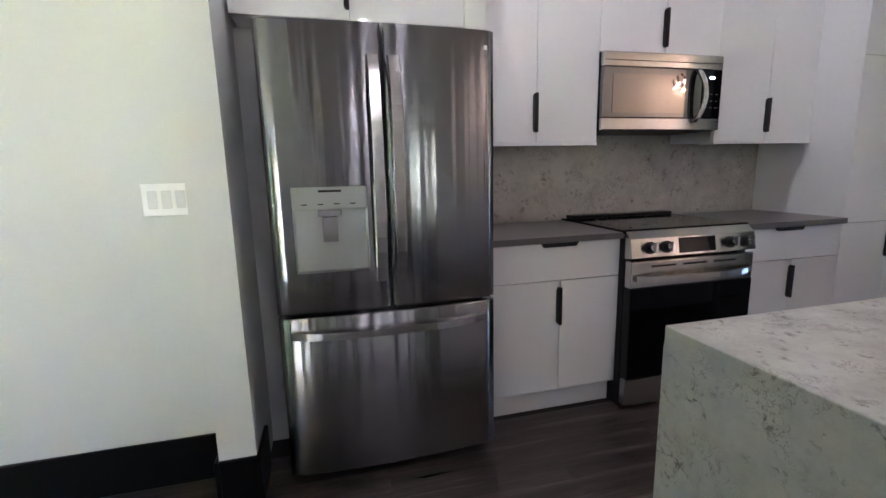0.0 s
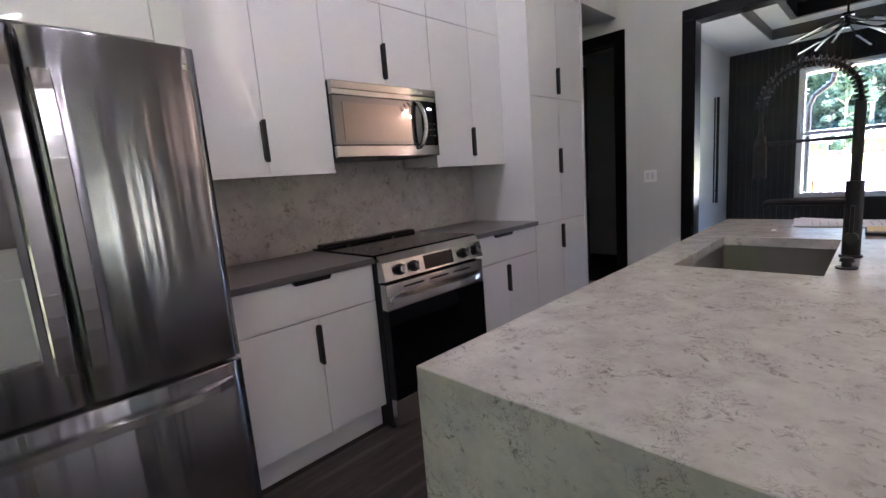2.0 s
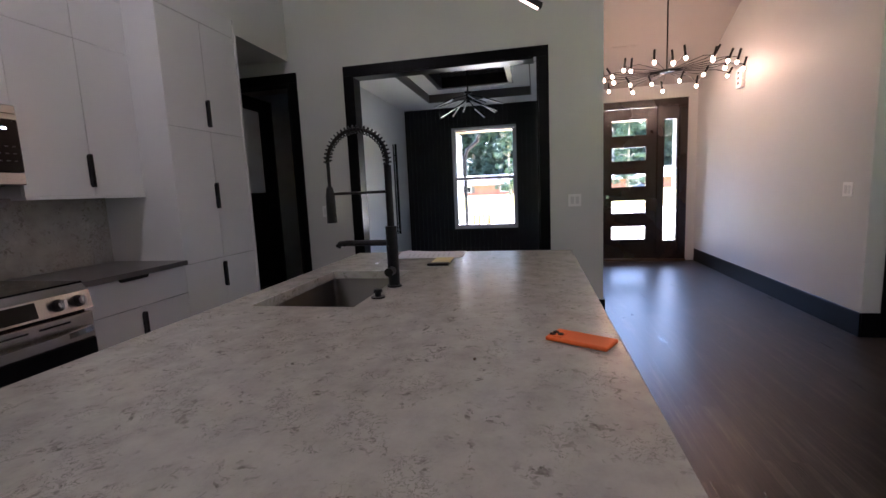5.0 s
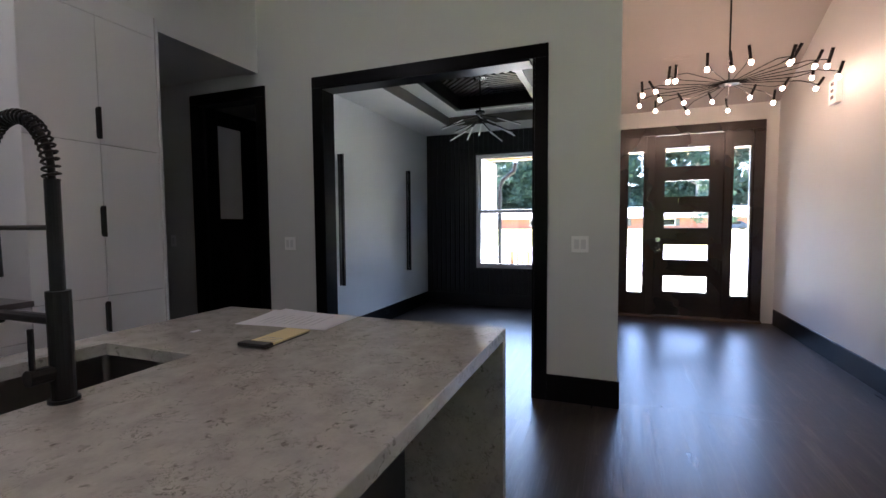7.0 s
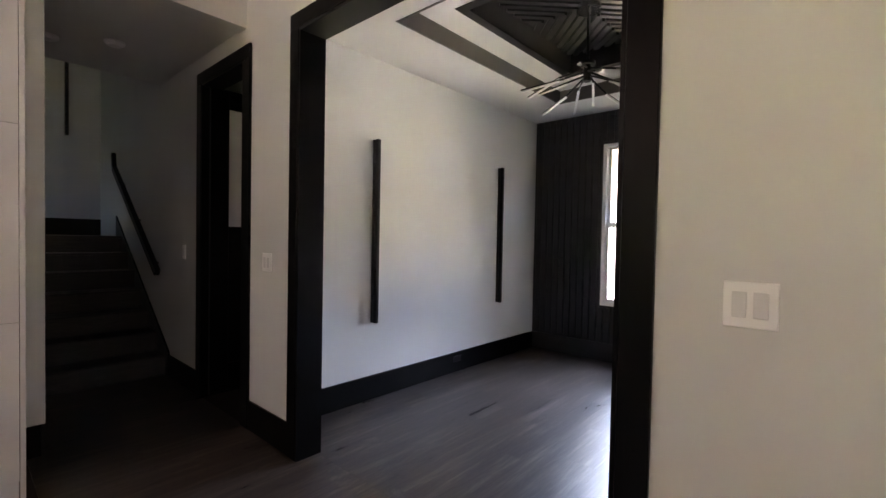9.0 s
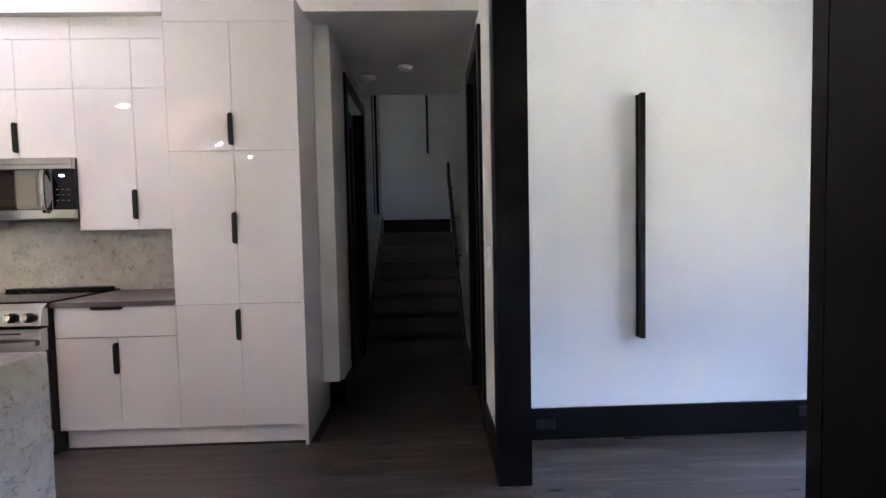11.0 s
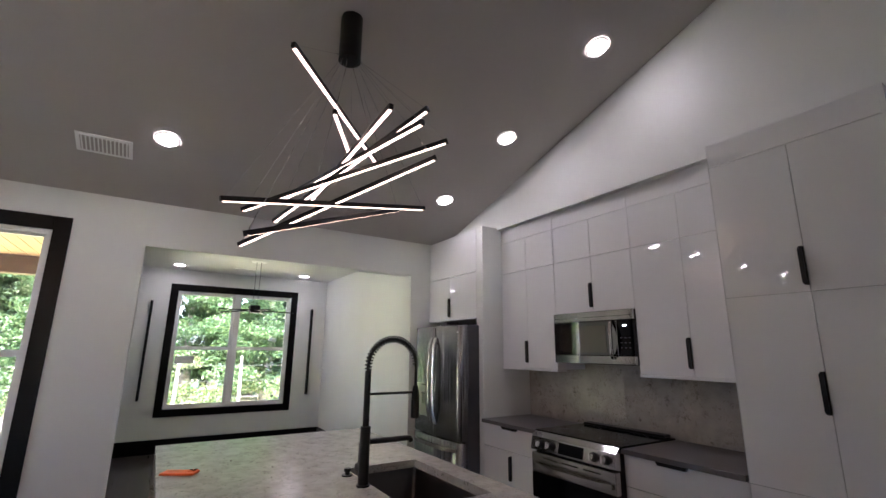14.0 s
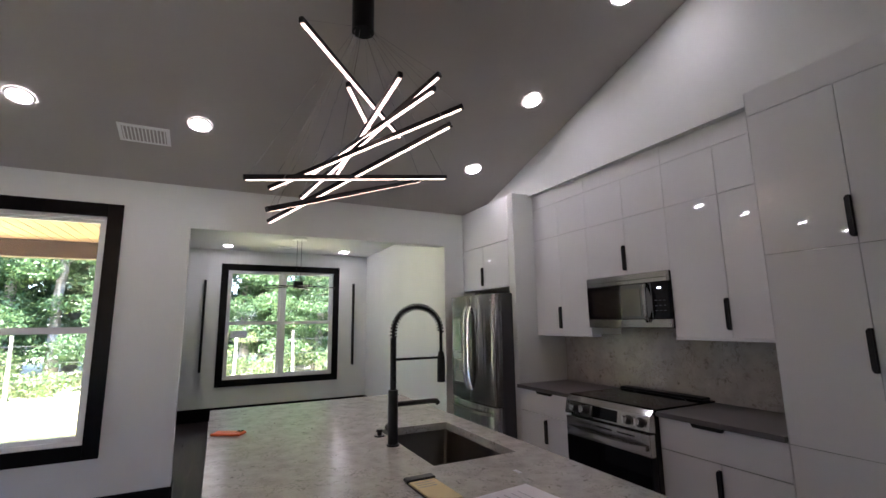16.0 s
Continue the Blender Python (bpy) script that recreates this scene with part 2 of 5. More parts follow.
M_LEAF = leaf_mat("tree_leaf", ((0.035, 0.085, 0.028), (0.085, 0.16, 0.055), (0.19, 0.27, 0.11)))
# Leaf tones darkened and blued: backlit shade and haze put into the colour.
M_LEAF_FAR = leaf_mat("far_wood_leaf_shade_haze", ((0.028, 0.062, 0.045), (0.052, 0.105, 0.072), (0.10, 0.165, 0.115)))
M_GRASS = leaf_mat("weed_leaf", ((0.05, 0.10, 0.03), (0.13, 0.19, 0.06), (0.30, 0.32, 0.16)))
M_BARK = earth("bark", ((0.22, 0.19, 0.16), (0.34, 0.31, 0.27), (0.46, 0.43, 0.39)), 5)
M_SIDING = painted("white_siding", (0.58, 0.60, 0.61), 0.5, 30, 0.05)
M_BRICK = earth("red_brick", ((0.30, 0.11, 0.07), (0.38, 0.15, 0.1), (0.43, 0.2, 0.14)), 3)
M_ROOF = earth("pale_shingle", ((0.42, 0.41, 0.41), (0.5, 0.49, 0.48), (0.58, 0.56, 0.55)), 2)


# ---- building blocks ----
def bx(bm, x0, x1, y0, y1, z0, z1, bev=0.0, seg=1):
    vs = [bm.verts.new((x, y, z)) for x in (x0, x1) for y in (y0, y1) for z in (z0, z1)]
    fs = [bm.faces.new([vs[i] for i in f]) for f in ((0, 1, 3, 2), (4, 6, 7, 5), (0, 4, 5, 1), (2, 3, 7, 6), (0, 2, 6, 4), (1, 5, 7, 3))]
    if bev:
        es = list({e for f in fs for e in f.edges})
        bmesh.ops.bevel(bm, geom=es, offset=bev, segments=seg, affect="EDGES", profile=0.5)
    return bm


def box(x0, x1, y0, y1, z0, z1, bev=0.0, seg=1):
    return bx(bmesh.new(), x0, x1, y0, y1, z0, z1, bev, seg)


def rod(bm, p0, p1, r0, r1=None, n=12):
    """A straight round bar from p0 to p1."""
    p0, p1 = Vector(p0), Vector(p1)
    d = p1 - p0
    m = Matrix.Translation((p0 + p1) / 2) @ d.to_track_quat("Z", "Y").to_matrix().to_4x4()
    bmesh.ops.create_cone(bm, cap_ends=True, segments=n, radius1=r0, radius2=r0 if r1 is None else r1, depth=d.length, matrix=m)
    return bm


def bar4(bm, p0, p1, w, h):
    """A straight bar of rectangular section, w wide and h high, from p0 to p1."""
    p0, p1 = Vector(p0), Vector(p1)
    d = (p1 - p0).normalized()
    s = d.cross(Vector((0, 0, 1)))
    s = s.normalized() if s.length > 1e-4 else Vector((1, 0, 0))
    u = s.cross(d).normalized()
    vs = [bm.verts.new(p + s * a * w / 2 + u * b * h / 2) for p in (p0, p1) for a, b in ((-1, -1), (1, -1), (1, 1), (-1, 1))]
    for f in ((0, 1, 2, 3), (7, 6, 5, 4), (0, 4, 5, 1), (1, 5, 6, 2), (2, 6, 7, 3), (3, 7, 4, 0)):
        bm.faces.new([vs[i] for i in f])
    return bm


def tube(bm, pts, r, n=8):
    """A round pipe swept along points; r is one radius or one a point."""
    pts = [Vector(p) for p in pts]
    rs = r if isinstance(r, (list, tuple)) else [r] * len(pts)
    rings, side = [], None
    for i, p in enumerate(pts):
        d = (pts[min(i + 1, len(pts) - 1)] - pts[max(i - 1, 0)]).normalized()
        if side is None:
            side = d.orthogonal().normalized()
        side = (side - d * side.dot(d)).normalized()
        up = d.cross(side)
        rings.append([bm.verts.new(p + rs[i] * (math.cos(a) * side + math.sin(a) * up)) for a in (2 * math.pi * k / n for k in range(n))])
    for a, b in zip(rings, rings[1:]):
        for k in range(n):
            bm.faces.new((a[k], a[(k + 1) % n], b[(k + 1) % n], b[k]))
    bm.faces.new(rings[0][::-1])
    bm.faces.new(rings[-1])
    return bm


def prism(bm, poly, axis, a0, a1):
    """A polygon pushed along an axis: poly in (y, z) for x, (x, z) for y, (x, y) for z."""
    def at(p, a):
        return (a, p[0], p[1]) if axis == "x" else (p[0], a, p[1]) if axis == "y" else (p[0], p[1], a)
    lo = [bm.verts.new(at(p, a0)) for p in poly]
    hi = [bm.verts.new(at(p, a1)) for p in poly]
    n = len(poly)
    bm.faces.new(lo)
    bm.faces.new(hi[::-1])
    for i in range(n):
        bm.faces.new((lo[i], hi[i], hi[(i + 1) % n], lo[(i + 1) % n]))
    return bm


def mesh_of(name, bm, material, smooth=False):
    bmesh.ops.recalc_face_normals(bm, faces=bm.faces)
    me = bpy.data.meshes.new(name)
    bm.to_mesh(me)
    bm.free()
    me.materials.append(material)
    if smooth:
        for p in me.polygons:
            p.use_smooth = True
    return me


def structure(name, bm, material, label="", category=""):
    return tagged(new(name, mesh_of(name, bm, material)), label, category, kind="structure")


def thing(name, at, label, category, group="", kind=""):
    ob = new(name)
    ob.empty_display_size = 0.1
    ob.location = at
    return tagged(ob, label, category, group, kind)


def part(name, bm, material, parent, label="", smooth=False):
    """One mesh, drawn in world places, under a thing or a part."""
    ob = new(name, mesh_of(name, bm, material, smooth))
    ob.parent = parent
    if parent.type == "EMPTY":
        ob.matrix_parent_inverse = Matrix.Translation(parent.location).inverted()
    if label:
        ob["label"] = label
    return ob


def pierced(bm, axis, p0, p1, a0, a1, z0, z1, holes=()):
    """A wall between p0 and p1 across its axis, with rectangular openings (a0, a1, z0, z1) through it."""
    As = sorted({a0, a1, *[v for h in holes for v in h[:2] if a0 < v < a1]})
    for la, ha in zip(As, As[1:]):
        mid = (la + ha) / 2
        cuts = sorted((h[2], h[3]) for h in holes if h[0] < mid < h[1])
        z = z0
        for lo, hi in cuts + [(z1, z1)]:
            if lo > z + 1e-6:
                if axis == "x":
                    bx(bm, p0, p1, la, ha, z, lo)
                else:
                    bx(bm, la, ha, p0, p1, z, lo)
            z = max(z, hi)
    bmesh.ops.remove_doubles(bm, verts=bm.verts, dist=1e-5)
    seen = {}
    for f in list(bm.faces):
        seen.setdefault(frozenset(f.verts), []).append(f)
    bmesh.ops.delete(bm, geom=[f for fs in seen.values() if len(fs) > 1 for f in fs], context="FACES_ONLY")
    return bm


# ---- the house: plan in metres, y = 0 at the cabinet fronts, x = 0 at the tall cabinet's end ----
WEST, EAST, DIN = -3.95, 4.55, 1.11
EAVE, SLOPE, FALL, RIDGE = 2.72, 0.31, 0.45, 1.19
BACK, HIGH = 0.58, 0.19
SOUTH = (-1.6,)


def roof_z(x):
    return EAVE + SLOPE * (x - WEST) if x < RIDGE else EAVE + SLOPE * (RIDGE - WEST) - FALL * (x - RIDGE)


def gable(bm, y0, y1, x0, x1, zb):
    tops = [x1] + ([RIDGE] if x0 < RIDGE < x1 else []) + [x0]
    return prism(bm, [(x0, zb), (x1, zb)] + [(x, roof_z(x)) for x in tops], "y", y0, y1)


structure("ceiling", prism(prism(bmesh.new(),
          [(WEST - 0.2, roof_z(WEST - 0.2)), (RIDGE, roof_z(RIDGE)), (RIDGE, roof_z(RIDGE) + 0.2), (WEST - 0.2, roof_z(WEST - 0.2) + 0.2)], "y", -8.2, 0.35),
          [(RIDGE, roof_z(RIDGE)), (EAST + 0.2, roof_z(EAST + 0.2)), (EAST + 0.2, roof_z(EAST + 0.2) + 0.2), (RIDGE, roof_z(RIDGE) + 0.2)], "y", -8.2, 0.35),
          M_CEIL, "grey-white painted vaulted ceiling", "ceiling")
# walls of the great room
structure("wall_west", pierced(bmesh.new(), "x", WEST - 0.13, WEST, -8.2, BACK + 0.0195, 0, EAVE + 0.05,
          [(-2.765, -0.235, 0, 2.335), (-5.16, -3.36, 0.58, 2.39), (-7.6, -6.7, 0.58, 2.39)]), M_WALL, "off-white painted wall with a wide cased-free opening", "wall")
structure("wall_upper_kitchen", gable(bmesh.new(), HIGH, HIGH + 0.12, WEST, DIN, 2.70), M_WALL, "off-white gable wall above the cabinets", "wall")
structure("wall_back_kitchen", box(WEST - 0.13, 0.06, BACK + 0.02, BACK + 0.14, 0, 2.72), M_WALL, "off-white wall behind the cabinets", "wall")
structure("ceiling_recess", box(WEST, 0.0, HIGH + 0.121, BACK + 0.019, 2.70, 2.80), M_WALL)
structure("wall_south", pierced(bmesh.new(), "y", -8.2, -8.08, WEST - 0.13, EAST + 0.12, 0, 2.70, [(a, a + 1.0, 0.25, 2.45) for a in SOUTH]), M_WALL, "off-white living room wall with a tall window", "wall")
structure("wall_south_gable", gable(bmesh.new(), -8.2, -8.08, WEST - 0.13, EAST + 0.12, 2.70), M_WALL)
structure("wall_dining_side", pierced(bmesh.new(), "x", DIN, DIN + 0.13, -2.92, 0.35, 0, roof_z(DIN) + 0.02,
          [(-2.342, -0.51, 0, 2.485), (0.20, 0.36, 0, 2.48)]), M_WALL, "off-white wall with a wide black-cased opening", "wall")
structure("wall_hall_right", pierced(bmesh.new(), "x", DIN, DIN + 0.13, 0.35, 4.62, 0, 4.6, [(0.34, 0.94, 0, 2.48)]), M_WALL)
structure("wall_foyer_left", pierced(bmesh.new(), "y", -2.92, -2.79, DIN + 0.13, EAST, 0, 4.4), M_WALL, "off-white wall between foyer and dining room", "wall")
structure("wall_foyer_right", box(0.72, EAST, -4.93, -4.80, 0, 4.6), M_WALL, "warm-lit off-white foyer wall", "wall")
structure("wall_living_east", pierced(bmesh.new(), "x", 0.72, 0.85, -8.08, -4.93, 0, 4.6, [(-6.0, -5.025, 0, 2.48)]), M_WALL)
structure("wall_side_room", box(1.9, 2.0, -8.08, -4.93, 0, 2.8), M_WALL)
structure("wall_front", pierced(bmesh.new(), "x", EAST, EAST + 0.14, -8.2, 0.1, 0, 2.95,
          [(-4.56, -3.04, 0.0, 2.50), (-1.99, -0.87, 0.605, 2.37)]), M_WALL, "front wall", "wall")
# hall and stairwell
structure("wall_hall_left", pierced(bmesh.new(), "x", -0.07, 0.10, BACK + 0.14, 3.62, 0, 4.6, [(1.02, 1.90, 0, 2.48)]), M_WALL)
structure("wall_hall_corner", box(0.0602, 0.0995, BACK + 0.02, BACK + 0.139, 0, 0.2465), M_WALL)
structure("wall_hall_return", box(0.0005, 0.113, 0.40, BACK + 0.139, 0.247, 2.71, 0.003), M_WALL, "off-white wall return beside the tall cabinet", "wall")
structure("ceiling_hall", box(0.0, DIN, HIGH + 0.12, 2.0, 2.711, 2.85), M_CEIL_FLAT, "dim flat hall ceiling", "ceiling")
structure("ceiling_hall_lip", box(0.0, DIN, HIGH + 0.001, HIGH + 0.1195, 2.696, 2.7005), M_WALL)
structure("wall_stair_upper", box(0.1005, DIN, 2.0, 2.1, 2.85, 4.6), M_WALL)
structure("wall_stair_back", box(-1.3, DIN + 0.13, 4.5, 4.62, 0, 4.6), M_WALL, "dim off-white stairwell wall", "wall")
structure("wall_landing_left", pierced(bmesh.new(), "x", -1.42, -1.3, 3.5, 4.62, 0, 4.6, [(3.96, 4.16, 2.5, 3.3)]), M_WALL)
structure("wall_landing_front", box(-1.3, -0.07, 3.5, 3.62, 0, 4.6), M_WALL)
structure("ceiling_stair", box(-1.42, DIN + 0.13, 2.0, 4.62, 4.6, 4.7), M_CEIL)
# nook
NX, NY0, NY1 = -7.65, -3.02, -0.03
structure("wall_nook_back", pierced(bmesh.new(), "x", NX - 0.14, NX, NY0 - 0.14, NY1 + 0.14, 0, EAVE, [(-2.40, -0.65, 0.60, 2.39)]), M_WALL, "off-white nook wall with a window", "wall")
structure("wall_nook_right", box(NX, WEST - 0.13, NY1, NY1 + 0.13, 0, EAVE), M_WALL, "off-white wall brightly lit by daylight", "wall")
structure("wall_nook_left", pierced(bmesh.new(), "y", NY0 - 0.14, NY0, NX, WEST - 0.13, 0, EAVE, [(-6.75, -4.75, 0.02, 2.30)]), M_WALL)
structure("ceiling_nook", box(NX - 0.14, WEST - 0.13, NY0 - 0.14, NY1 + 0.14, EAVE, EAVE + 0.1), M_CEIL_FLAT, "white flat nook ceiling", "ceiling")
# dining room
structure("wall_dining_left", box(DIN + 0.13, EAST, -0.04, 0.10, 0, 2.95), M_WALL, "off-white dining room wall", "wall")
_bm = bmesh.new()
for a in ((DIN + 0.13, 1.72, -2.79, -0.04), (3.99, EAST, -2.79, -0.04), (1.72, 3.99, -0.62, -0.04), (1.72, 3.99, -2.79, -2.26)):
    bx(_bm, *a, 2.72, 2.79)
for a in ((1.72, 2.03, -2.26, -0.62), (3.66, 3.99, -2.26, -0.62), (2.03, 3.66, -0.86, -0.62), (2.03, 3.66, -2.26, -2.0)):
    bx(_bm, *a, 2.845, 2.90)
structure("ceiling_dining", _bm, M_CEIL_FLAT, "white stepped tray ceiling", "ceiling")
_bm = bmesh.new()
for a in ((1.7205, 1.735, -2.2595, -0.6205), (3.975, 3.9895, -2.2595, -0.6205), (1.735, 3.975, -0.635, -0.6205), (1.735, 3.975, -2.2595, -2.245)):
    bx(_bm, *a, 2.716, 2.844)
structure("ceiling_dining_step", _bm, M_STEP, "dark taupe edge of the tray ceiling", "trim")
# black inner tray with diagonal battens
_bm = bmesh.new()
bx(_bm, 2.03, 3.66, -2.0, -0.86, 3.02, 3.06)
for a in ((2.0305, 2.10, -1.9995, -0.8605), (3.59, 3.6595, -1.9995, -0.8605), (2.1, 3.59, -0.93, -0.8605), (2.1, 3.59, -1.9995, -1.93)):
    bx(_bm, *a, 2.84, 3.02)
_cx, _cy, _hx, _hy = 2.845, -1.43, 0.745, 0.5
for sx in (-1, 1):
    for sy in (-1, 1):
        for k in range(-16, 26):
            off = k * 0.068 * 1.4142
            # line u - v = off inside [0, hx] x [0, hy]
            us = [max(0.0, off), min(_hx, _hy + off)]
            if us[1] - us[0] > 0.06:
                p, q = [(_cx + sx * u, _cy + sy * (u - off), 3.008) for u in us]
                bar4(_bm, p, q, 0.042, 0.022)
structure("ceiling_tray_panel", _bm, M_SLAT, "black battened panel in chevrons inside the tray ceiling", "ceiling panel")


# ---- trim ----
def casing(name, axis, p0, p1, a0, a1, ztop, width=0.095, z0=0.0, sill=False):
    """Flat boards round an opening: two legs and a head."""
    root = thing(name, (p0, a0, 0) if axis == "x" else (a0, p0, 0), "black painted flat door casing", "trim", kind="structure")
    def piece(n, u0, u1, v0, v1):
        b = box(p0, p1, u0, u1, v0, v1, 0.003) if axis == "x" else box(u0, u1, p0, p1, v0, v1, 0.003)
        part(n, b, M_TRIM, root)
    piece("leg", a0 - width, a0, z0, ztop)
    piece("leg", a1, a1 + width, z0, ztop)
    piece("head", a0 - width, a1 + width, ztop, ztop + width)
    if sill:
        piece("sill", a0 - width, a1 + width, z0 - width, z0)
    return root


casing("trim_dining_opening", "x", DIN - 0.02, DIN, -2.342, -0.51, 2.485)
casing("trim_dining_inside", "x", DIN + 0.13, DIN + 0.15, -2.342, -0.51, 2.485)
_r = thing("trim_dining_jamb", (DIN, -2.32, 0), "black painted jamb lining the opening", "trim", kind="structure")
part("lining", box(DIN - 0.018, DIN + 0.148, -0.5265, -0.5105, 0, 2.4845), M_TRIM, _r)
part("lining", box(DIN - 0.018, DIN + 0.148, -2.3415, -2.327, 0, 2.4845), M_TRIM, _r)
part("lining", box(DIN - 0.018, DIN + 0.148, -2.303, -0.527, 2.4685, 2.4845), M_TRIM, _r)
casing("trim_hall_door_right", "x", DIN - 0.02, DIN, 0.20, 0.94, 2.48)
casing("trim_hall_door_left", "x", 0.10, 0.12, 1.02, 1.90, 2.48)
casing("trim_living_door", "x", 0.70, 0.72, -6.0, -5.025, 2.48)


def baseboard(name, x0, x1, y0, y1, h=0.195):
    structure(name, box(x0, x1, y0, y1, 0, h, 0.003), M_TRIM, "tall black painted baseboard", "baseboard")


baseboard("baseboard_pier", DIN - 0.016, DIN, -2.936, -2.4155)
baseboard("baseboard_pier_side", DIN, EAST, -2.936, -2.92)
baseboard("baseboard_hall_front", DIN - 0.016, DIN, -0.4145, 0.1045)
baseboard("baseboard_hall_far", DIN - 0.016, DIN, 1.0255, 1.7)
baseboard("baseboard_hall_corner", 0.10, 0.116, BACK + 0.02, 0.9245)
baseboard("baseboard_hall_end", -0.001, 0.116, BACK + 0.004, BACK + 0.0195)
baseboard("baseboard_dining_left", DIN + 0.151, EAST - 0.03, -0.056, -0.04)
baseboard("baseboard_foyer_right", 0.704, EAST - 0.05, -4.80, -4.784)
baseboard("baseboard_living_east", 0.704, 0.72, -4.9305, -4.8)
baseboard("baseboard_west", WEST, WEST + 0.016, -8.0, -2.765)
baseboard("baseboard_west_end", WEST - 0.146, WEST + 0.016, -2.765, -2.749)
baseboard("baseboard_stub", WEST - 0.13, WEST + 0.016, -0.251, -0.235)
baseboard("baseboard_stub_inner", WEST, WEST + 0.016, -0.2345, -0.03)
baseboard("baseboard_stub_outer", WEST - 0.146, WEST - 0.13, -0.251, NY1 - 0.0165)
baseboard("baseboard_nook_right", NX, WEST - 0.1465, NY1 - 0.016, NY1)
baseboard("baseboard_nook_back", NX, NX + 0.016, NY0, NY1 - 0.0165)
_r = structure("baseboard_landing", box(-1.3, DIN, 4.484, 4.5, 1.26, 1.47), M_TRIM, "black baseboard on the stair landing", "baseboard")


# ---- doors ----
def hall_door(name, x0, x1, y0, y1, label, lite):
    """A dark slab with a raised frame and one tall upper light."""
    root = thing(name, (x0, y0, 0), label, "door", kind="structure")
    f, xm = 0.115, (x0 + x1) / 2
    part("stile", box(x0, x1, y0, y0 + f, 0.01, 2.47, 0.002), M_TRIM, root)
    part("stile", box(x0, x1, y1 - f, y1, 0.01, 2.47, 0.002), M_TRIM, root)
    for a, b in ((0.01, 0.25), (1.16, 1.37), (2.32, 2.47)):
        part("rail", box(x0, x1, y0 + f, y1 - f, a, b, 0.002), M_TRIM, root)
    part("panel", box(xm - 0.008, xm + 0.008, y0 + f, y1 - f, 0.25, 1.16), M_TRIM, root)
    part("glass_pane", box(xm - 0.005, xm + 0.005, y0 + f, y1 - f, 1.37, 2.32), lite, root, "dark door glass")
    return root


_r = thing("door_hall_right", (DIN + 0.1, 0.9, 0), "black hall door standing open into a dark room, tall upper glass", "door", kind="structure")
for a, b in ((1.15, 1.29), (1.60, 1.86)):
    part("stile", box(a, b, 0.895, 0.935, 0.01, 2.47, 0.002), M_TRIM, _r)
for a, b in ((0.01, 0.25), (1.16, 1.37), (2.32, 2.47)):
    part("rail", box(1.29, 1.60, 0.895, 0.935, a, b, 0.002), M_TRIM, _r)
part("panel", box(1.29, 1.60, 0.907, 0.923, 0.25, 1.16), M_TRIM, _r)
part("glass_pane", box(1.29, 1.60, 0.91, 0.92, 1.37, 2.32), M_FROST_PALE, _r, "frosted glass, coloured paler for light from the room beyond")
structure("wall_closet_back", box(2.6, 2.7, 0.1, 2.1, 0, 2.75), M_WALL)
structure("wall_closet_end", box(DIN + 0.13, 2.7, 2.1, 2.2, 0, 2.75), M_WALL)
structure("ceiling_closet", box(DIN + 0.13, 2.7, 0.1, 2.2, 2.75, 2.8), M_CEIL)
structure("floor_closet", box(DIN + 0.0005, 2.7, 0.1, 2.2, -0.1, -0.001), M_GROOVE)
for n, y0, y1, z0, z1 in (("trim_hall_jamb", 0.2005, 0.214, 0, 2.4795), ("trim_hall_jamb", 0.9365, 0.9295, 0, 2.4795), ("trim_hall_jamb", 0.2145, 0.929, 2.466, 2.4795)):
    structure(n, box(DIN - 0.018, DIN + 0.129, min(y0, y1), max(y0, y1), z0, z1), M_TRIM)
structure("trim_hall_jamb_left", box(-0.065, 0.118, 1.8865, 1.8995, 0, 2.4795), M_TRIM)
structure("trim_hall_jamb_left", box(-0.065, 0.118, 1.0205, 1.0295, 0, 2.4795), M_TRIM)
hall_door("door_hall_left", -0.03, 0.01, 1.03, 1.89, "closed black hall door with a tall upper glass light", M_FROST)
hall_door("door_living", 0.76, 0.80, -5.99, -5.035, "closed black side room door", M_FROST)

# front door unit
FD = thing("door_front", (EAST, -3.8, 0), "dark brown front door with five stacked panes and two sidelights", "door", kind="structure")
_x0, _x1 = EAST - 0.03, EAST + 0.10
part("frame_head", box(_x0, _x1, -4.66, -2.94, 2.47, 2.585, 0.003), M_DARKDOOR, FD)
for y0, y1 in ((-3.055, -2.94), (-4.66, -4.545), (-3.41, -3.30), (-4.30, -4.22)):
    part("frame_post", box(_x0, _x1, y0, y1, 0.03, 2.47, 0.003), M_DARKDOOR, FD)
part("threshold", box(_x0 - 0.05, _x1 + 0.05, -4.66, -2.94, 0.0, 0.03, 0.003), M_BEAM, FD, "brown wooden threshold")
for y0, y1, a0, a1 in ((-3.30, -3.055, -3.268, -3.075), (-4.545, -4.30, -4.515, -4.325)):
    side = part("sidelight", pierced(bmesh.new(), "x", EAST + 0.0, EAST + 0.05, y0, y1, 0.03, 2.47, [(a0, a1, 0.33, 2.27)]), M_DARKDOOR, FD)
    part("bead", pierced(bmesh.new(), "x", EAST - 0.012, EAST - 0.0005, a0 - 0.02, a1 + 0.02, 0.31, 2.29, [(a0, a1, 0.33, 2.27)]), M_DARKDOOR, side)
    g = part("pane", box(EAST + 0.02, EAST + 0.028, a0, a1, 0.33, 2.27), M_PANE, side, "clear glass")
    g.visible_shadow = False
PANES = ((2.045, 2.295), (1.645, 1.86), (1.225, 1.43), (0.795, 1.0), (0.355, 0.575))
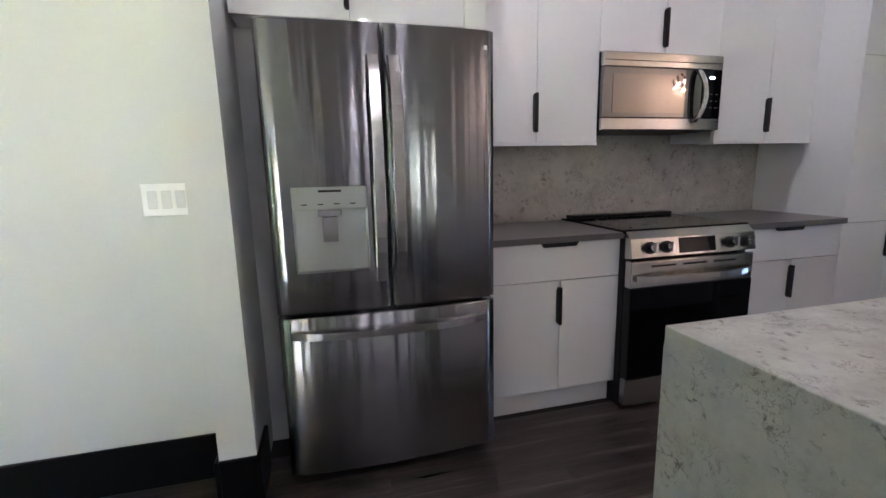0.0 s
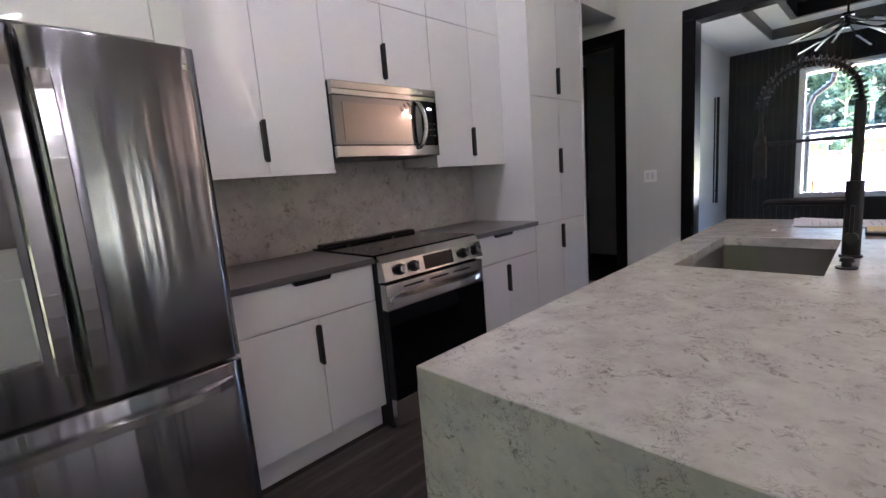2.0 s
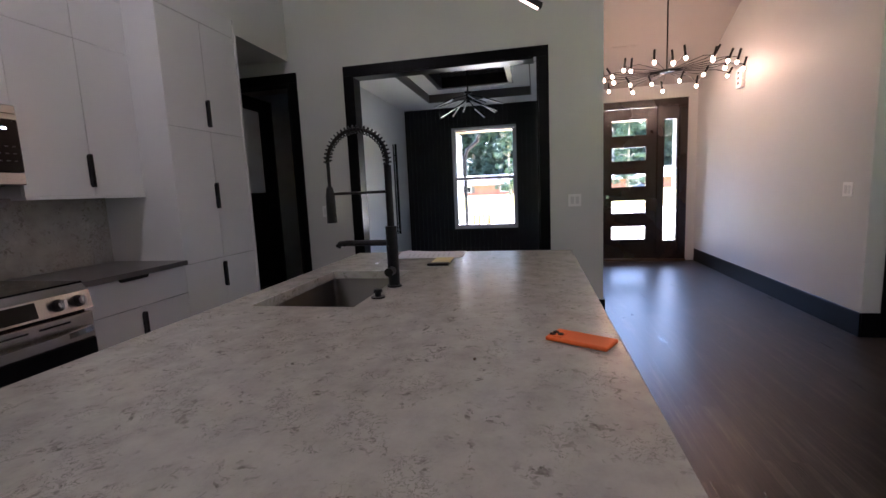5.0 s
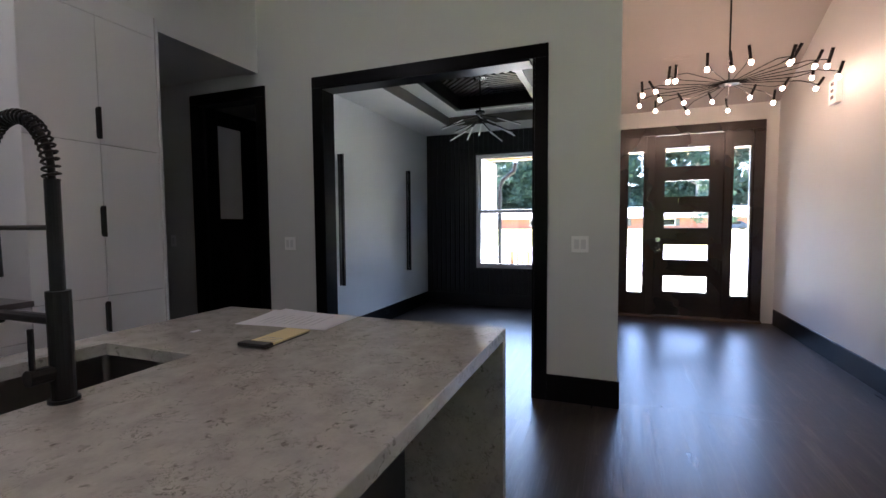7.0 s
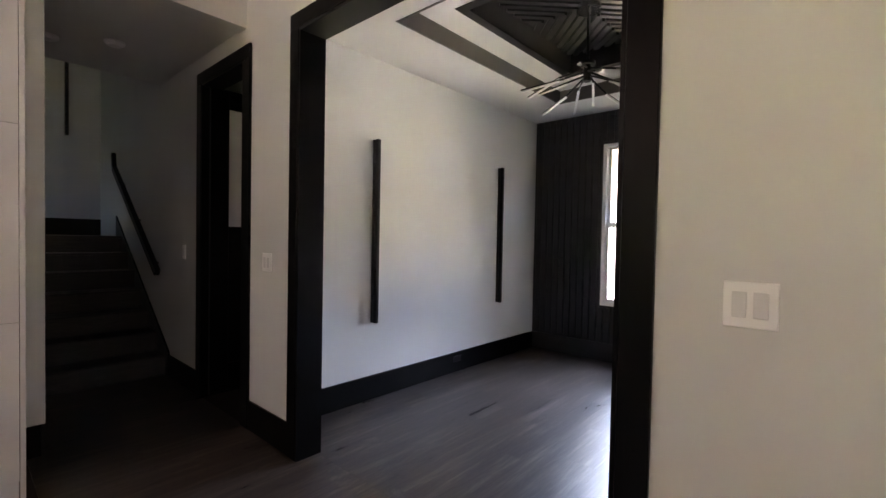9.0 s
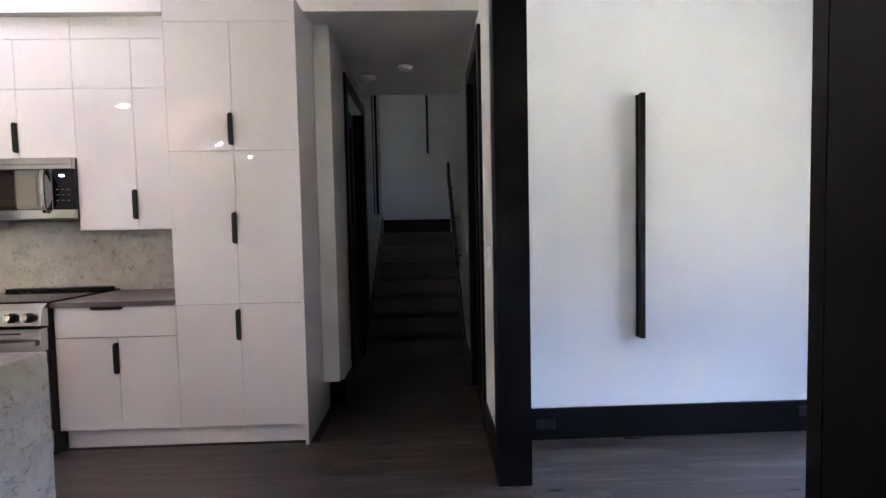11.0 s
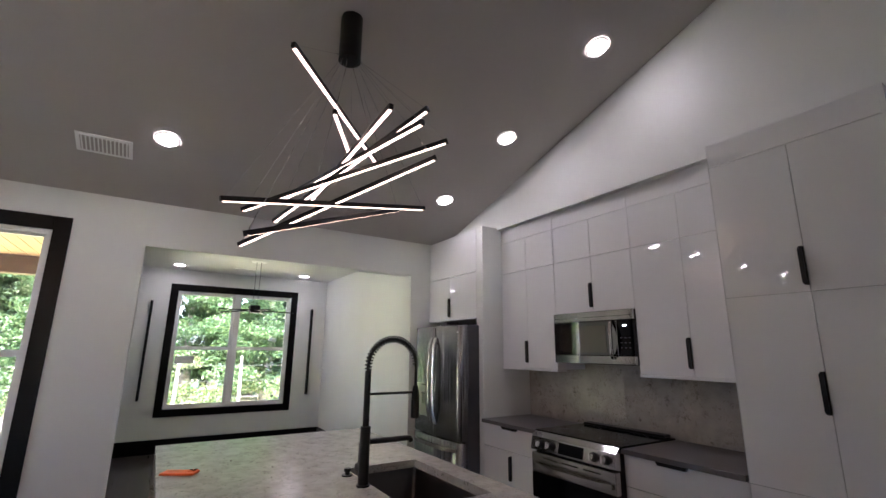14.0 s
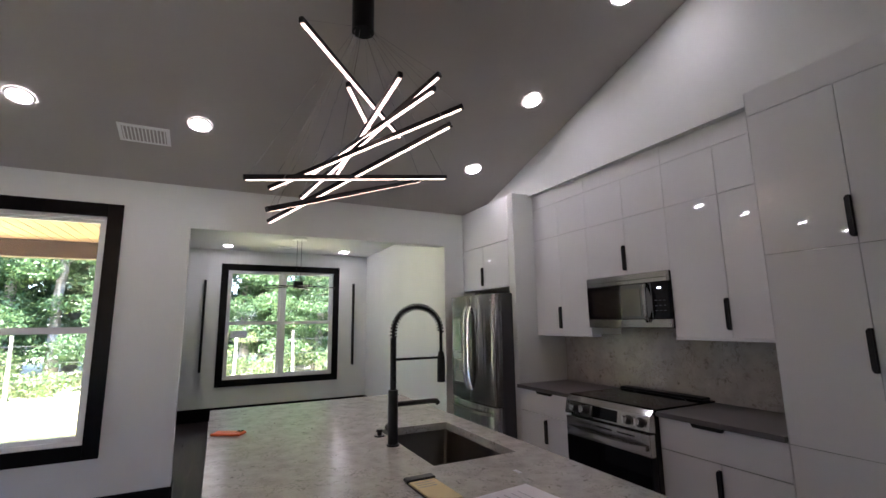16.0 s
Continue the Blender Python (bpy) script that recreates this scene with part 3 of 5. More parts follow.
leaf = part("door_leaf", pierced(bmesh.new(), "x", EAST + 0.0, EAST + 0.045, -4.22, -3.41, 0.035, 2.465, [(-4.055, -3.53, a, b) for a, b in PANES]), M_DARKDOOR, FD)
for a, b in PANES:
    part("bead", pierced(bmesh.new(), "x", EAST - 0.014, EAST - 0.0005, -4.08, -3.505, a - 0.025, b + 0.025, [(-4.055, -3.53, a, b)]), M_DARKDOOR, leaf)
    g = part("pane", box(EAST + 0.018, EAST + 0.026, -4.055, -3.53, a, b), M_PANE, leaf, "clear glass")
    g.visible_shadow = False
part("knob", rod(rod(rod(bmesh.new(), (EAST, -3.455, 1.07), (EAST - 0.012, -3.455, 1.07), 0.032), (EAST - 0.012, -3.455, 1.07), (EAST - 0.04, -3.455, 1.07), 0.012), (EAST - 0.04, -3.455, 1.07), (EAST - 0.075, -3.455, 1.07), 0.027, 0.024, 16), M_CHROME, leaf, "shiny round metal knob")
part("lock", rod(bmesh.new(), (EAST, -3.455, 0.95), (EAST - 0.02, -3.455, 0.95), 0.022), M_BLACK, leaf)


# ---- windows ----
def window(name, x_in, x_out, y0, y1, z0, z1, rail, mull, label, black):
    """A vinyl window set in the wall: frame, sashes, panes, and a black casing indoors where there is one."""
    root = thing(name, (x_in, (y0 + y1) / 2, z0), label, "window", kind="structure")
    lo, hi = sorted((x_in, x_out))
    xm, s = (lo + hi) / 2, 1 if x_in > x_out else -1
    fr = part("window_frame", pierced(bmesh.new(), "x", lo + 0.012, hi - 0.012, y0, y1, z0, z1, [(y0 + 0.035, y1 - 0.035, z0 + 0.04, z1 - 0.035)]), M_VINYL, root, "white vinyl frame")
    bays = [(y0 + 0.035, y1 - 0.035)] if not mull else [(y0 + 0.035, (y0 + y1) / 2 - 0.035), ((y0 + y1) / 2 + 0.035, y1 - 0.035)]
    if mull:
        part("mullion", box(lo + 0.01, hi - 0.01, (y0 + y1) / 2 - 0.035, (y0 + y1) / 2 + 0.035, z0 + 0.04, z1 - 0.035, 0.003), M_VINYL, root)
    for a, b in bays:
        for k, (c, d) in enumerate(((z0 + 0.04, rail), (rail, z1 - 0.035))):
            xs = xm + s * (0.018 if k == 0 else -0.018)
            sash = part("sash", pierced(bmesh.new(), "x", xs - 0.016, xs + 0.016, a, b, c - (0.02 if k else 0), d + (0 if k else 0.02), [(a + 0.03, b - 0.03, c + 0.03, d - 0.02)]), M_VINYL, root)
            g = part("pane", box(xs - 0.003, xs + 0.003, a + 0.03, b - 0.03, c + 0.03, d - 0.02), M_PANE, sash, "clear glass")
            g.visible_shadow = False
    if black:
        w, p0, p1 = black, min(x_in, x_in + s * 0.02), max(x_in, x_in + s * 0.02)
        for n, (a, b, c, d) in (("casing_leg", (y0 - w, y0 + 0.008, z0 - w, z1 + w)), ("casing_leg", (y1 - 0.008, y1 + w, z0 - w, z1 + w)),
                                ("casing_head", (y0 + 0.008, y1 - 0.008, z1 - 0.008, z1 + w)), ("casing_sill", (y0 + 0.008, y1 - 0.008, z0 - w, z0 + 0.008))):
            part(n, box(p0, p1, a, b, c, d, 0.003), M_TRIM, root, "black painted casing")
    return root


window("window_dining", EAST, EAST + 0.14, -1.99, -0.87, 0.605, 2.37, 1.485, False, "tall white double-hung window in a black slatted wall", 0)
window("window_porch", WEST, WEST - 0.13, -5.16, -3.36, 0.58, 2.39, 1.45, True, "white window with a black casing facing the back porch", 0.10)
window("window_living", WEST, WEST - 0.13, -7.6, -6.7, 0.58, 2.39, 1.45, False, "white window with a black casing in the living room", 0.10)
window("window_nook", NX, NX - 0.14, -2.40, -0.65, 0.60, 2.39, 1.50, True, "white four-pane window with a black casing", 0.10)
ws = thing("window_label", (NX - 0.05, -2.18, 1.33), "white maker's label stuck on the nook window pane", "label")
part("paper", box(NX - 0.0485, NX - 0.048, -2.315, -2.06, 1.27, 1.38), M_PAPER, ws)
for _k in range(3):
    part("print_line", box(NX - 0.0479, NX - 0.0477, -2.29, -2.10 - 0.03 * _k, 1.30 + 0.024 * _k, 1.307 + 0.024 * _k), M_INK, ws)
_r = thing("door_patio", (-5.75, NY0 - 0.07, 0), "white-framed sliding glass patio door", "door", kind="structure")
for a, b in ((-6.75, -5.74), (-5.76, -4.75)):
    yy = NY0 - 0.05 if a < -6.1 else NY0 - 0.09
    s = part("sash", pierced(bmesh.new(), "y", yy - 0.018, yy + 0.018, a, b, 0.03, 2.30, [(a + 0.07, b - 0.07, 0.11, 2.23)]), M_VINYL, _r)
    g = part("pane", box(a + 0.07, b - 0.07, yy - 0.003, yy + 0.003, 0.11, 2.23), M_PANE, s, "clear glass")
    g.visible_shadow = False

for a in SOUTH:
    _r = thing("window_south", (a + 0.5, -8.14, 0.25), "tall white living room window", "window", kind="structure")
    s = part("window_frame", pierced(bmesh.new(), "y", -8.17, -8.11, a, a + 1.0, 0.25, 2.45, [(a + 0.06, a + 0.94, 0.31, 1.36), (a + 0.06, a + 0.94, 1.42, 2.39)]), M_VINYL, _r, "white vinyl frame")
    g = part("pane", box(a + 0.06, a + 0.94, -8.143, -8.137, 0.31, 2.39), M_PANE, s, "clear glass")
    g.visible_shadow = False


# ---- kitchen cabinets ----
def pull(root, x, z0, z1, y):
    """A black edge pull: a slim upright tab with a chamfered end."""
    b = prism(bmesh.new(), [(x - 0.010, z0 + 0.012), (x - 0.002, z0), (x + 0.010, z0), (x + 0.010, z1), (x - 0.002, z1), (x - 0.010, z1 - 0.012)], "y", y - 0.024, y - 0.0005)
    part("handle", b, M_BLACK, root, "black metal edge pull")


def pull_flat(root, x0, x1, z, y):
    b = prism(bmesh.new(), [(x0, z), (x1, z), (x1 - 0.012, z - 0.020), (x0 + 0.012, z - 0.020)], "y", y - 0.022, y - 0.0005)
    part("handle", b, M_BLACK, root, "black metal edge pull")


def front(root, name, x0, x1, z0, z1, y, th=0.019):
    return part(name, box(x0 + 0.0012, x1 - 0.0012, y, y + th, z0 + 0.0012, z1 - 0.0012, 0.0012), M_GLOSS, root, "high-gloss white front")


def base_cabinet(x0, x1, split, tab, label):
    root = thing("base_cabinet", (x0, 0.3, 0), label, "cabinet", "kitchen base cabinets")
    part("body", box(x0, x1, 0.0195, BACK, 0.125, 0.884), M_CARCASS, root)
    part("toe_kick", box(x0, x1, 0.055, 0.07, 0.0, 0.124), M_GLOSS, root)
    front(root, "drawer_front", x0, x1, 0.697, 0.880, 0)
    front(root, "door", x0, split, 0.13, 0.695, 0)
    front(root, "door", split, x1, 0.13, 0.695, 0)
    pull(root, split - 0.010, 0.478, 0.663, 0)
    pull_flat(root, tab - 0.095, tab + 0.095, 0.8845, 0)
    return root


base_cabinet(-2.935, -2.240, -2.565, -2.578, "glossy white base cabinet with a drawer beside the fridge panel")
base_cabinet(-1.490, -0.772, -1.120, -1.170, "glossy white base cabinet with a drawer beside the range")
for x0, x1, lab in ((-2.935, -2.240, "dark grey stone worktop between fridge panel and range"), (-1.490, -0.772, "dark grey stone worktop beside the tall cabinet")):
    c = thing("worktop", (x0, 0.3, 0.885), lab, "worktop", "kitchen worktops")
    part("slab", box(x0, x1, -0.028, BACK - 0.012, 0.8855, 0.915, 0.002), M_COUNTER, c)
sp = thing("splashback", (-1.85, BACK, 0.915), "mottled beige-grey stone splashback behind the range", "splashback")
for x0, x1 in ((-2.934, -1.8655), (-1.8648, -0.773)):
    part("panel", box(x0, x1, BACK - 0.0115, BACK - 0.0005, 0.9155, 1.44), M_SPLASH, sp)

# tall cabinet
tc = thing("tall_cabinet", (-0.39, 0.3, 0), "tall glossy white pantry cabinet with six doors", "cabinet")
part("body", box(-0.770, -0.0205, 0.0195, BACK, 0.125, 2.688), M_CARCASS, tc)
part("end_panel", box(-0.020, 0.0, -0.010, BACK + 0.003, 0.0, 2.69, 0.001), M_GLOSS, tc)
part("end_panel", box(-0.772, -0.7705, 0.0, BACK, 0.125, 2.69), M_GLOSS, tc)
part("toe_kick", box(-0.770, -0.0205, 0.055, 0.07, 0.0, 0.124), M_GLOSS, tc)
for x0, x1 in ((-0.770, -0.388), (-0.388, -0.0205)):
    for z0, z1 in ((0.13, 0.879), (0.879, 1.797), (1.797, 2.552)):
        front(tc, "door", x0, x1, z0, z1, 0)
front(tc, "top_panel", -0.770, -0.0205, 2.552, 2.690, 0)
for z0, z1 in ((0.662, 0.848), (1.243, 1.430), (1.828, 2.015)):
    pull(tc, -0.398, z0, z1, 0)


def wall_cabinet(x0, x1, zb, split, tab, label):
    """An upper unit: a lower pair of doors, a shorter pair above, a plain strip to the lip."""
    root = thing("wall_cabinet", ((x0 + x1) / 2, 0.4, zb), label, "cabinet", "kitchen wall cabinets")
    y = 0.24
    part("body", box(x0, x1, y + 0.0195, BACK, zb, 2.699), M_CARCASS, root)
    if zb < 1.5:
        part("light_rail", box(x0, x1, y - 0.004, y + 0.10, zb - 0.018, zb - 0.0005, 0.001), M_GLOSS, root)
    for a, b in ((x0, split), (split, x1)):
        front(root, "door", a, b, zb, 2.247, y)
        front(root, "upper_door", a, b, 2.247, 2.558, y)
    front(root, "top_panel", x0, x1, 2.558, 2.699, y)
    pull(root, split - 0.010, tab, tab + 0.19, y)
    return root


wall_cabinet(-2.935, -2.238, 1.362, -2.585, 1.41, "glossy white wall cabinet over the worktop")
wall_cabinet(-2.238, -1.488, 1.812, -1.845, 1.845, "short glossy white wall cabinet over the microwave")
wall_cabinet(-1.488, -0.772, 1.362, -1.117, 1.41, "glossy white wall cabinet beside the tall cabinet")

structure("wall_fridge_side", box(-3.035, -2.9355, 0.0, BACK + 0.02, 0.0, 2.72, 0.002), M_WALL, "full-height white partition between fridge and worktop", "wall")
fc = thing("fridge_cabinet", (-3.5, 0.3, 1.81), "glossy white deep cabinet above the refrigerator", "cabinet")
part("body", box(-3.93, -3.036, 0.0195, BACK, 1.812, 2.715), M_CARCASS, fc)
for a, b in ((-3.935, -3.50), (-3.50, -3.036)):
    front(fc, "door", a, b, 1.812, 2.272, 0)
front(fc, "top_panel", -3.935, -3.036, 2.274, 2.715, 0)
pull(fc, -3.51, 1.85, 2.045, 0)
part("filler_strip", box(-3.949, -3.83, 0.16, 0.18, 0.0, 1.811), M_CARCASS, fc)

# ---- refrigerator ----
FY = -0.225
fr = thing("refrigerator", (-3.41, 0.1, 0), "stainless french-door refrigerator with a water dispenser", "refrigerator")


def curved_front(x0, x1, z0, z1, bulge, thick, hole=None):
    """A door skin that bows out slightly across the width of the whole fridge, with rounded edges."""
    bm = bmesh.new()
    xs = [x0 + (x1 - x0) * i / 14 for i in range(15)]
    if hole:
        xs = sorted({*xs, hole[0], hole[1]})
    zs = sorted({z0, z0 + 0.006, z1 - 0.006, z1, *([hole[2], hole[3]] if hole else [])})
    def y_at(x, z):
        u = (x + 3.412) / 0.425
        edge = min(x - x0, x1 - x)
        r = 0.010 * (1 - min(1, edge / 0.014)) ** 2
        rz = 0.004 if z in (z0, z1) else 0
        return FY - bulge * (1 - u * u) + r + rz
    grid = [[bm.verts.new((x, y_at(x, z), z)) for z in zs] for x in xs]
    back = [[bm.verts.new((x, FY + thick, z)) for z in (z0, z1)] for x in xs]
    for i in range(len(xs) - 1):
        for j in range(len(zs) - 1):
            if hole and hole[0] <= xs[i] < hole[1] - 1e-6 and hole[2] <= zs[j] < hole[3] - 1e-6:
                continue
            bm.faces.new((grid[i][j], grid[i + 1][j], grid[i + 1][j + 1], grid[i][j + 1]))
        bm.faces.new((grid[i][0], back[i][0], back[i + 1][0], grid[i + 1][0]))
        bm.faces.new((grid[i][-1], grid[i + 1][-1], back[i + 1][1], back[i][1]))
        bm.faces.new((back[i][0], back[i][1], back[i + 1][1], back[i + 1][0]))
    bm.faces.new([grid[0][j] for j in range(len(zs))] + [back[0][1], back[0][0]])
    bm.faces.new([grid[-1][j] for j in reversed(range(len(zs)))] + [back[-1][0], back[-1][1]])
    return bm


part("body", box(-3.825, -3.0, FY + 0.095, 0.50, 0.03, 1.745, 0.006, 2), M_STEEL_SIDE, fr, "dark grey side panels")
H = (-3.752, -3.49, 0.875, 1.185)
ld = part("door", curved_front(-3.832, -3.416, 0.722, 1.738, 0.022, 0.085, H), M_STEEL, fr, smooth=True)
rd = part("door", curved_front(-3.408, -2.992, 0.722, 1.738, 0.022, 0.085), M_STEEL, fr, smooth=True)
dr = part("drawer", curved_front(-3.832, -2.992, 0.065, 0.708, 0.022, 0.085), M_STEEL, fr, smooth=True)
# dispenser set into the left door
hy = FY - 0.0135
part("control_strip", box(H[0], H[1], hy - 0.003, hy + 0.03, 1.105, H[3], 0.002), M_SATIN, ld)
part("control_strip_mark", box(-3.66, -3.58, hy - 0.0036, hy - 0.0031, 1.166, 1.174), M_BLACK, ld, "unreadable small print")
for k in range(4):
    part("button_mark", box(-3.72 + k * 0.056, -3.70 + k * 0.056, hy - 0.0036, hy - 0.0031, 1.122, 1.126), M_BLACK, ld)
_bm = bmesh.new()
vs = {}
for n, (x, z, y) in dict(a=(H[0], H[2], hy), b=(H[1], H[2], hy), c=(H[1], 1.105, hy), d=(H[0], 1.105, hy),
                         e=(H[0] + 0.006, H[2] + 0.006, hy + 0.012), f=(H[1] - 0.006, H[2] + 0.006, hy + 0.012), g=(H[1] - 0.006, 1.104, hy + 0.022), h=(H[0] + 0.006, 1.104, hy + 0.022)).items():
    vs[n] = _bm.verts.new((x, y, z))
for q in ("abfe", "bcgf", "cdhg", "daeh", "efgh"):
    _bm.faces.new([vs[c] for c in q])
part("dispenser_recess", _bm, M_SATIN, ld, "smooth silver recess")
part("dispenser_spout", box(-3.667, -3.583, hy - 0.008, hy + 0.02, 1.080, 1.104, 0.003), M_CHROME, ld, "small steel spout block")
part("dispenser_pocket", pierced(bmesh.new(), "y", hy + 0.004, hy + 0.020, -3.662, -3.588, 0.975, 1.0795, [(-3.655, -3.595, 0.982, 1.0795)]), M_SATIN, ld)
part("dispenser_paddle", box(-3.652, -3.598, hy + 0.011, hy + 0.018, 0.985, 1.078, 0.003, 2), M_CHROME, ld, "shiny paddle")


def bow_handle(root, p, q, out, w, t, n=14):
    """A flat strap handle that bows away from its door between two feet."""
    p, q = Vector(p), Vector(q)
    bm, ring = bmesh.new(), []
    along = (q - p).normalized()
    side = along.cross(Vector((0, 1, 0))).normalized()
    for i in range(n + 1):
        u = i / n
        y = -out * (1 - (2 * u - 1) ** 4 * 0.85)
        c = p.lerp(q, u) + Vector((0, y, 0))
        ring.append([bm.verts.new(c + side * a * w / 2 + Vector((0, b * t / 2, 0))) for a, b in ((-1, 1), (-0.8, -1), (0.8, -1), (1, 1))])
    for a, b in zip(ring, ring[1:]):
        for k in range(4):
            bm.faces.new((a[k], a[(k + 1) % 4], b[(k + 1) % 4], b[k]))
    bm.faces.new(ring[0])
    bm.faces.new(ring[-1][::-1])
    for e in (p, q):
        d = along * (0.03 if e == p else -0.03)
        rod(bm, e + d + Vector((0, 0.01, 0)), e + d + Vector((0, -out * 0.3, 0)), w * 0.3, n=8)
    return part("handle", bm, M_STEEL_H, root, "bowed stainless handle", smooth=False)


bow_handle(ld, (-3.448, FY - 0.020, 0.83), (-3.448, FY - 0.020, 1.63), 0.055, 0.046, 0.014)
bow_handle(rd, (-3.376, FY - 0.020, 0.83), (-3.376, FY - 0.020, 1.63), 0.055, 0.046, 0.014)
bow_handle(dr, (-3.79, FY - 0.006, 0.645), (-3.035, FY - 0.006, 0.645), 0.06, 0.034, 0.014)
part("badge", rod(bmesh.new(), (-3.065, FY - 0.004, 1.677), (-3.065, FY - 0.006, 1.677), 0.011, n=20), M_PLASTIC, rd, "small round silver maker's badge")
part("badge_bar", box(-3.05, -3.02, FY - 0.0045, FY - 0.0025, 1.669, 1.684), M_PLASTIC, rd)

# ---- range ----
rg = thing("range", (-1.865, 0.25, 0), "stainless slide-in electric range with a black glass oven door", "range")
RX0, RX1, RY = -2.237, -1.493, -0.055
part("body", box(RX0, RX1, RY + 0.02, BACK - 0.012, 0.0, 0.905, 0.003), M_BLACK, rg)
part("cooktop", box(RX0 - 0.012, RX1 + 0.012, RY + 0.025, BACK - 0.012, 0.9055, 0.926, 0.004), M_BLACKGLASS, rg, "black glass cooktop")
part("rear_vent", box(RX0 + 0.02, RX1 - 0.02, BACK - 0.10, BACK - 0.014, 0.9265, 0.945, 0.006), M_BLACK, rg)
part("vent_slot", box(-1.95, -1.80, BACK - 0.085, BACK - 0.05, 0.9455, 0.947), M_STEEL_H, rg)
for x, y, r in ((-2.05, 0.14, 0.10), (-1.68, 0.14, 0.085), (-2.05, 0.37, 0.075), (-1.68, 0.37, 0.10)):
    ringm = bmesh.new()
    bmesh.ops.create_circle(ringm, segments=40, radius=r, matrix=Matrix.Translation((x, y, 0.9264)))
    bmesh.ops.create_circle(ringm, segments=40, radius=r - 0.003, matrix=Matrix.Translation((x, y, 0.9264)))
    bmesh.ops.bridge_loops(ringm, edges=ringm.edges)
    part("burner_ring", ringm, M_STEEL_SIDE, rg, "thin grey burner mark")
cp = part("control_panel", prism(bmesh.new(), [(RY + 0.02, 0.918), (RY - 0.018, 0.885), (RY - 0.036, 0.795), (RY + 0.02, 0.785)], "x", RX0, RX1), M_STEEL_H, rg, "slanted stainless control panel")
_n = Vector((0, -0.98, 0.196))
for x in (-2.135, -2.040, -1.655, -1.560):
    o = Vector((x, RY - 0.027, 0.84))
    k = part("knob", rod(rod(bmesh.new(), o, o + _n * 0.010, 0.030, 0.029, 24), o + _n * 0.010, o + _n * 0.036, 0.024, 0.021, 24), M_BLACK, cp, "black collar with a polished round face")
    part("face", rod(bmesh.new(), o + _n * 0.0365, o + _n * 0.040, 0.0205, 0.0195, 24), M_CHROME, k, "polished face")
    part("grip", bar4(bmesh.new(), o + _n * 0.046 + Vector((0, 0, -0.021)), o + _n * 0.046 + Vector((0, 0, 0.021)), 0.012, 0.014), M_CHROME, k)
part("display", prism(bmesh.new(), [(RY - 0.0205, 0.878), (RY - 0.0355, 0.805), (RY - 0.030, 0.805), (RY - 0.015, 0.878)], "x", -1.965, -1.745), M_BLACKGLASS, cp, "black glass display")
od = part("oven_door", box(RX0 + 0.004, RX1 - 0.004, RY - 0.030, RY + 0.0195, 0.170, 0.6415, 0.004, 2), M_BLACK, rg, "black glass oven door")
part("door_trim", box(RX0 + 0.004, RX1 - 0.004, RY - 0.031, RY + 0.0195, 0.642, 0.776, 0.005, 2), M_STEEL_H, od, "stainless band behind the handle")
part("oven_glass", box(RX0 + 0.006, RX1 - 0.006, RY - 0.034, RY - 0.0305, 0.172, 0.640, 0.001), M_BLACKGLASS, od, "black glass")
for _x in (-2.05, -1.865, -1.68):
    part("vent_slot", box(_x - 0.07, _x + 0.07, RY - 0.0325, RY - 0.0312, 0.744, 0.752), M_BLACK, od)
bow_handle(od, (RX0 + 0.025, RY - 0.034, 0.694), (RX1 - 0.025, RY - 0.034, 0.694), 0.05, 0.034, 0.014)
part("warming_drawer", box(RX0 + 0.004, RX1 - 0.004, RY - 0.026, RY + 0.0195, 0.02, 0.164, 0.005), M_STEEL_H, rg, "stainless bottom drawer")

# ---- microwave ----
mw = thing("microwave", (-1.865, 0.4, 1.42), "stainless over-the-range microwave with a black glass door", "microwave")
MX0, MX1, MY = -2.233, -1.492, 0.205
part("body", box(MX0, MX1, MY + 0.03, BACK - 0.012, 1.418, 1.8085, 0.003), M_BLACK, mw)
part("vent_strip", box(MX0, MX1, MY, MY + 0.0295, 1.735, 1.808, 0.004), M_STEEL_H, mw)
part("vent_line", box(MX0 + 0.01, MX1 - 0.01, MY - 0.001, MY - 0.0002, 1.765, 1.768), M_BLACK, mw)
part("bottom_strip", box(MX0, MX1, MY, MY + 0.0295, 1.420, 1.482, 0.004), M_STEEL_H, mw)
mdoor = part("door", box(MX0, -1.625, MY, MY + 0.0295, 1.4825, 1.7345, 0.003), M_MIRRORGLASS, mw, "black glass door")
# Brown base and warm specular tint carry the foyer's reflection as colour.
M_WINDOW = mat("oven_window_warm_reflection", (0.045, 0.032, 0.026), 0.03, 0.0, 1.0)
bsdf(M_WINDOW).inputs["IOR"].default_value = 2.2
bsdf(M_WINDOW).inputs["Specular Tint"].default_value = (1.0, 0.92, 0.85, 1)
part("door_window", box(MX0 + 0.055, -1.72, MY - 0.002, MY - 0.0003, 1.505, 1.70), M_WINDOW, mdoor, "dark window with a warm brown reflection in its colour")
cpn = part("control_panel", box(-1.6245, MX1, MY + 0.001, MY + 0.0295, 1.4825, 1.7345, 0.003), M_BLACKGLASS, mw, "black glass control panel")
part("clock_digits", box(-1.575, -1.545, MY - 0.0005, MY + 0.0005, 1.688, 1.700), M_DISPLAY, cpn)
for r in range(3):
    for c in range(3):
        part("key_mark", box(-1.60 + c * 0.034, -1.585 + c * 0.034, MY - 0.0005, MY + 0.0005, 1.535 + r * 0.035, 1.540 + r * 0.035), M_STEEL_SIDE, cpn)
_bm = bmesh.new()
ring = []
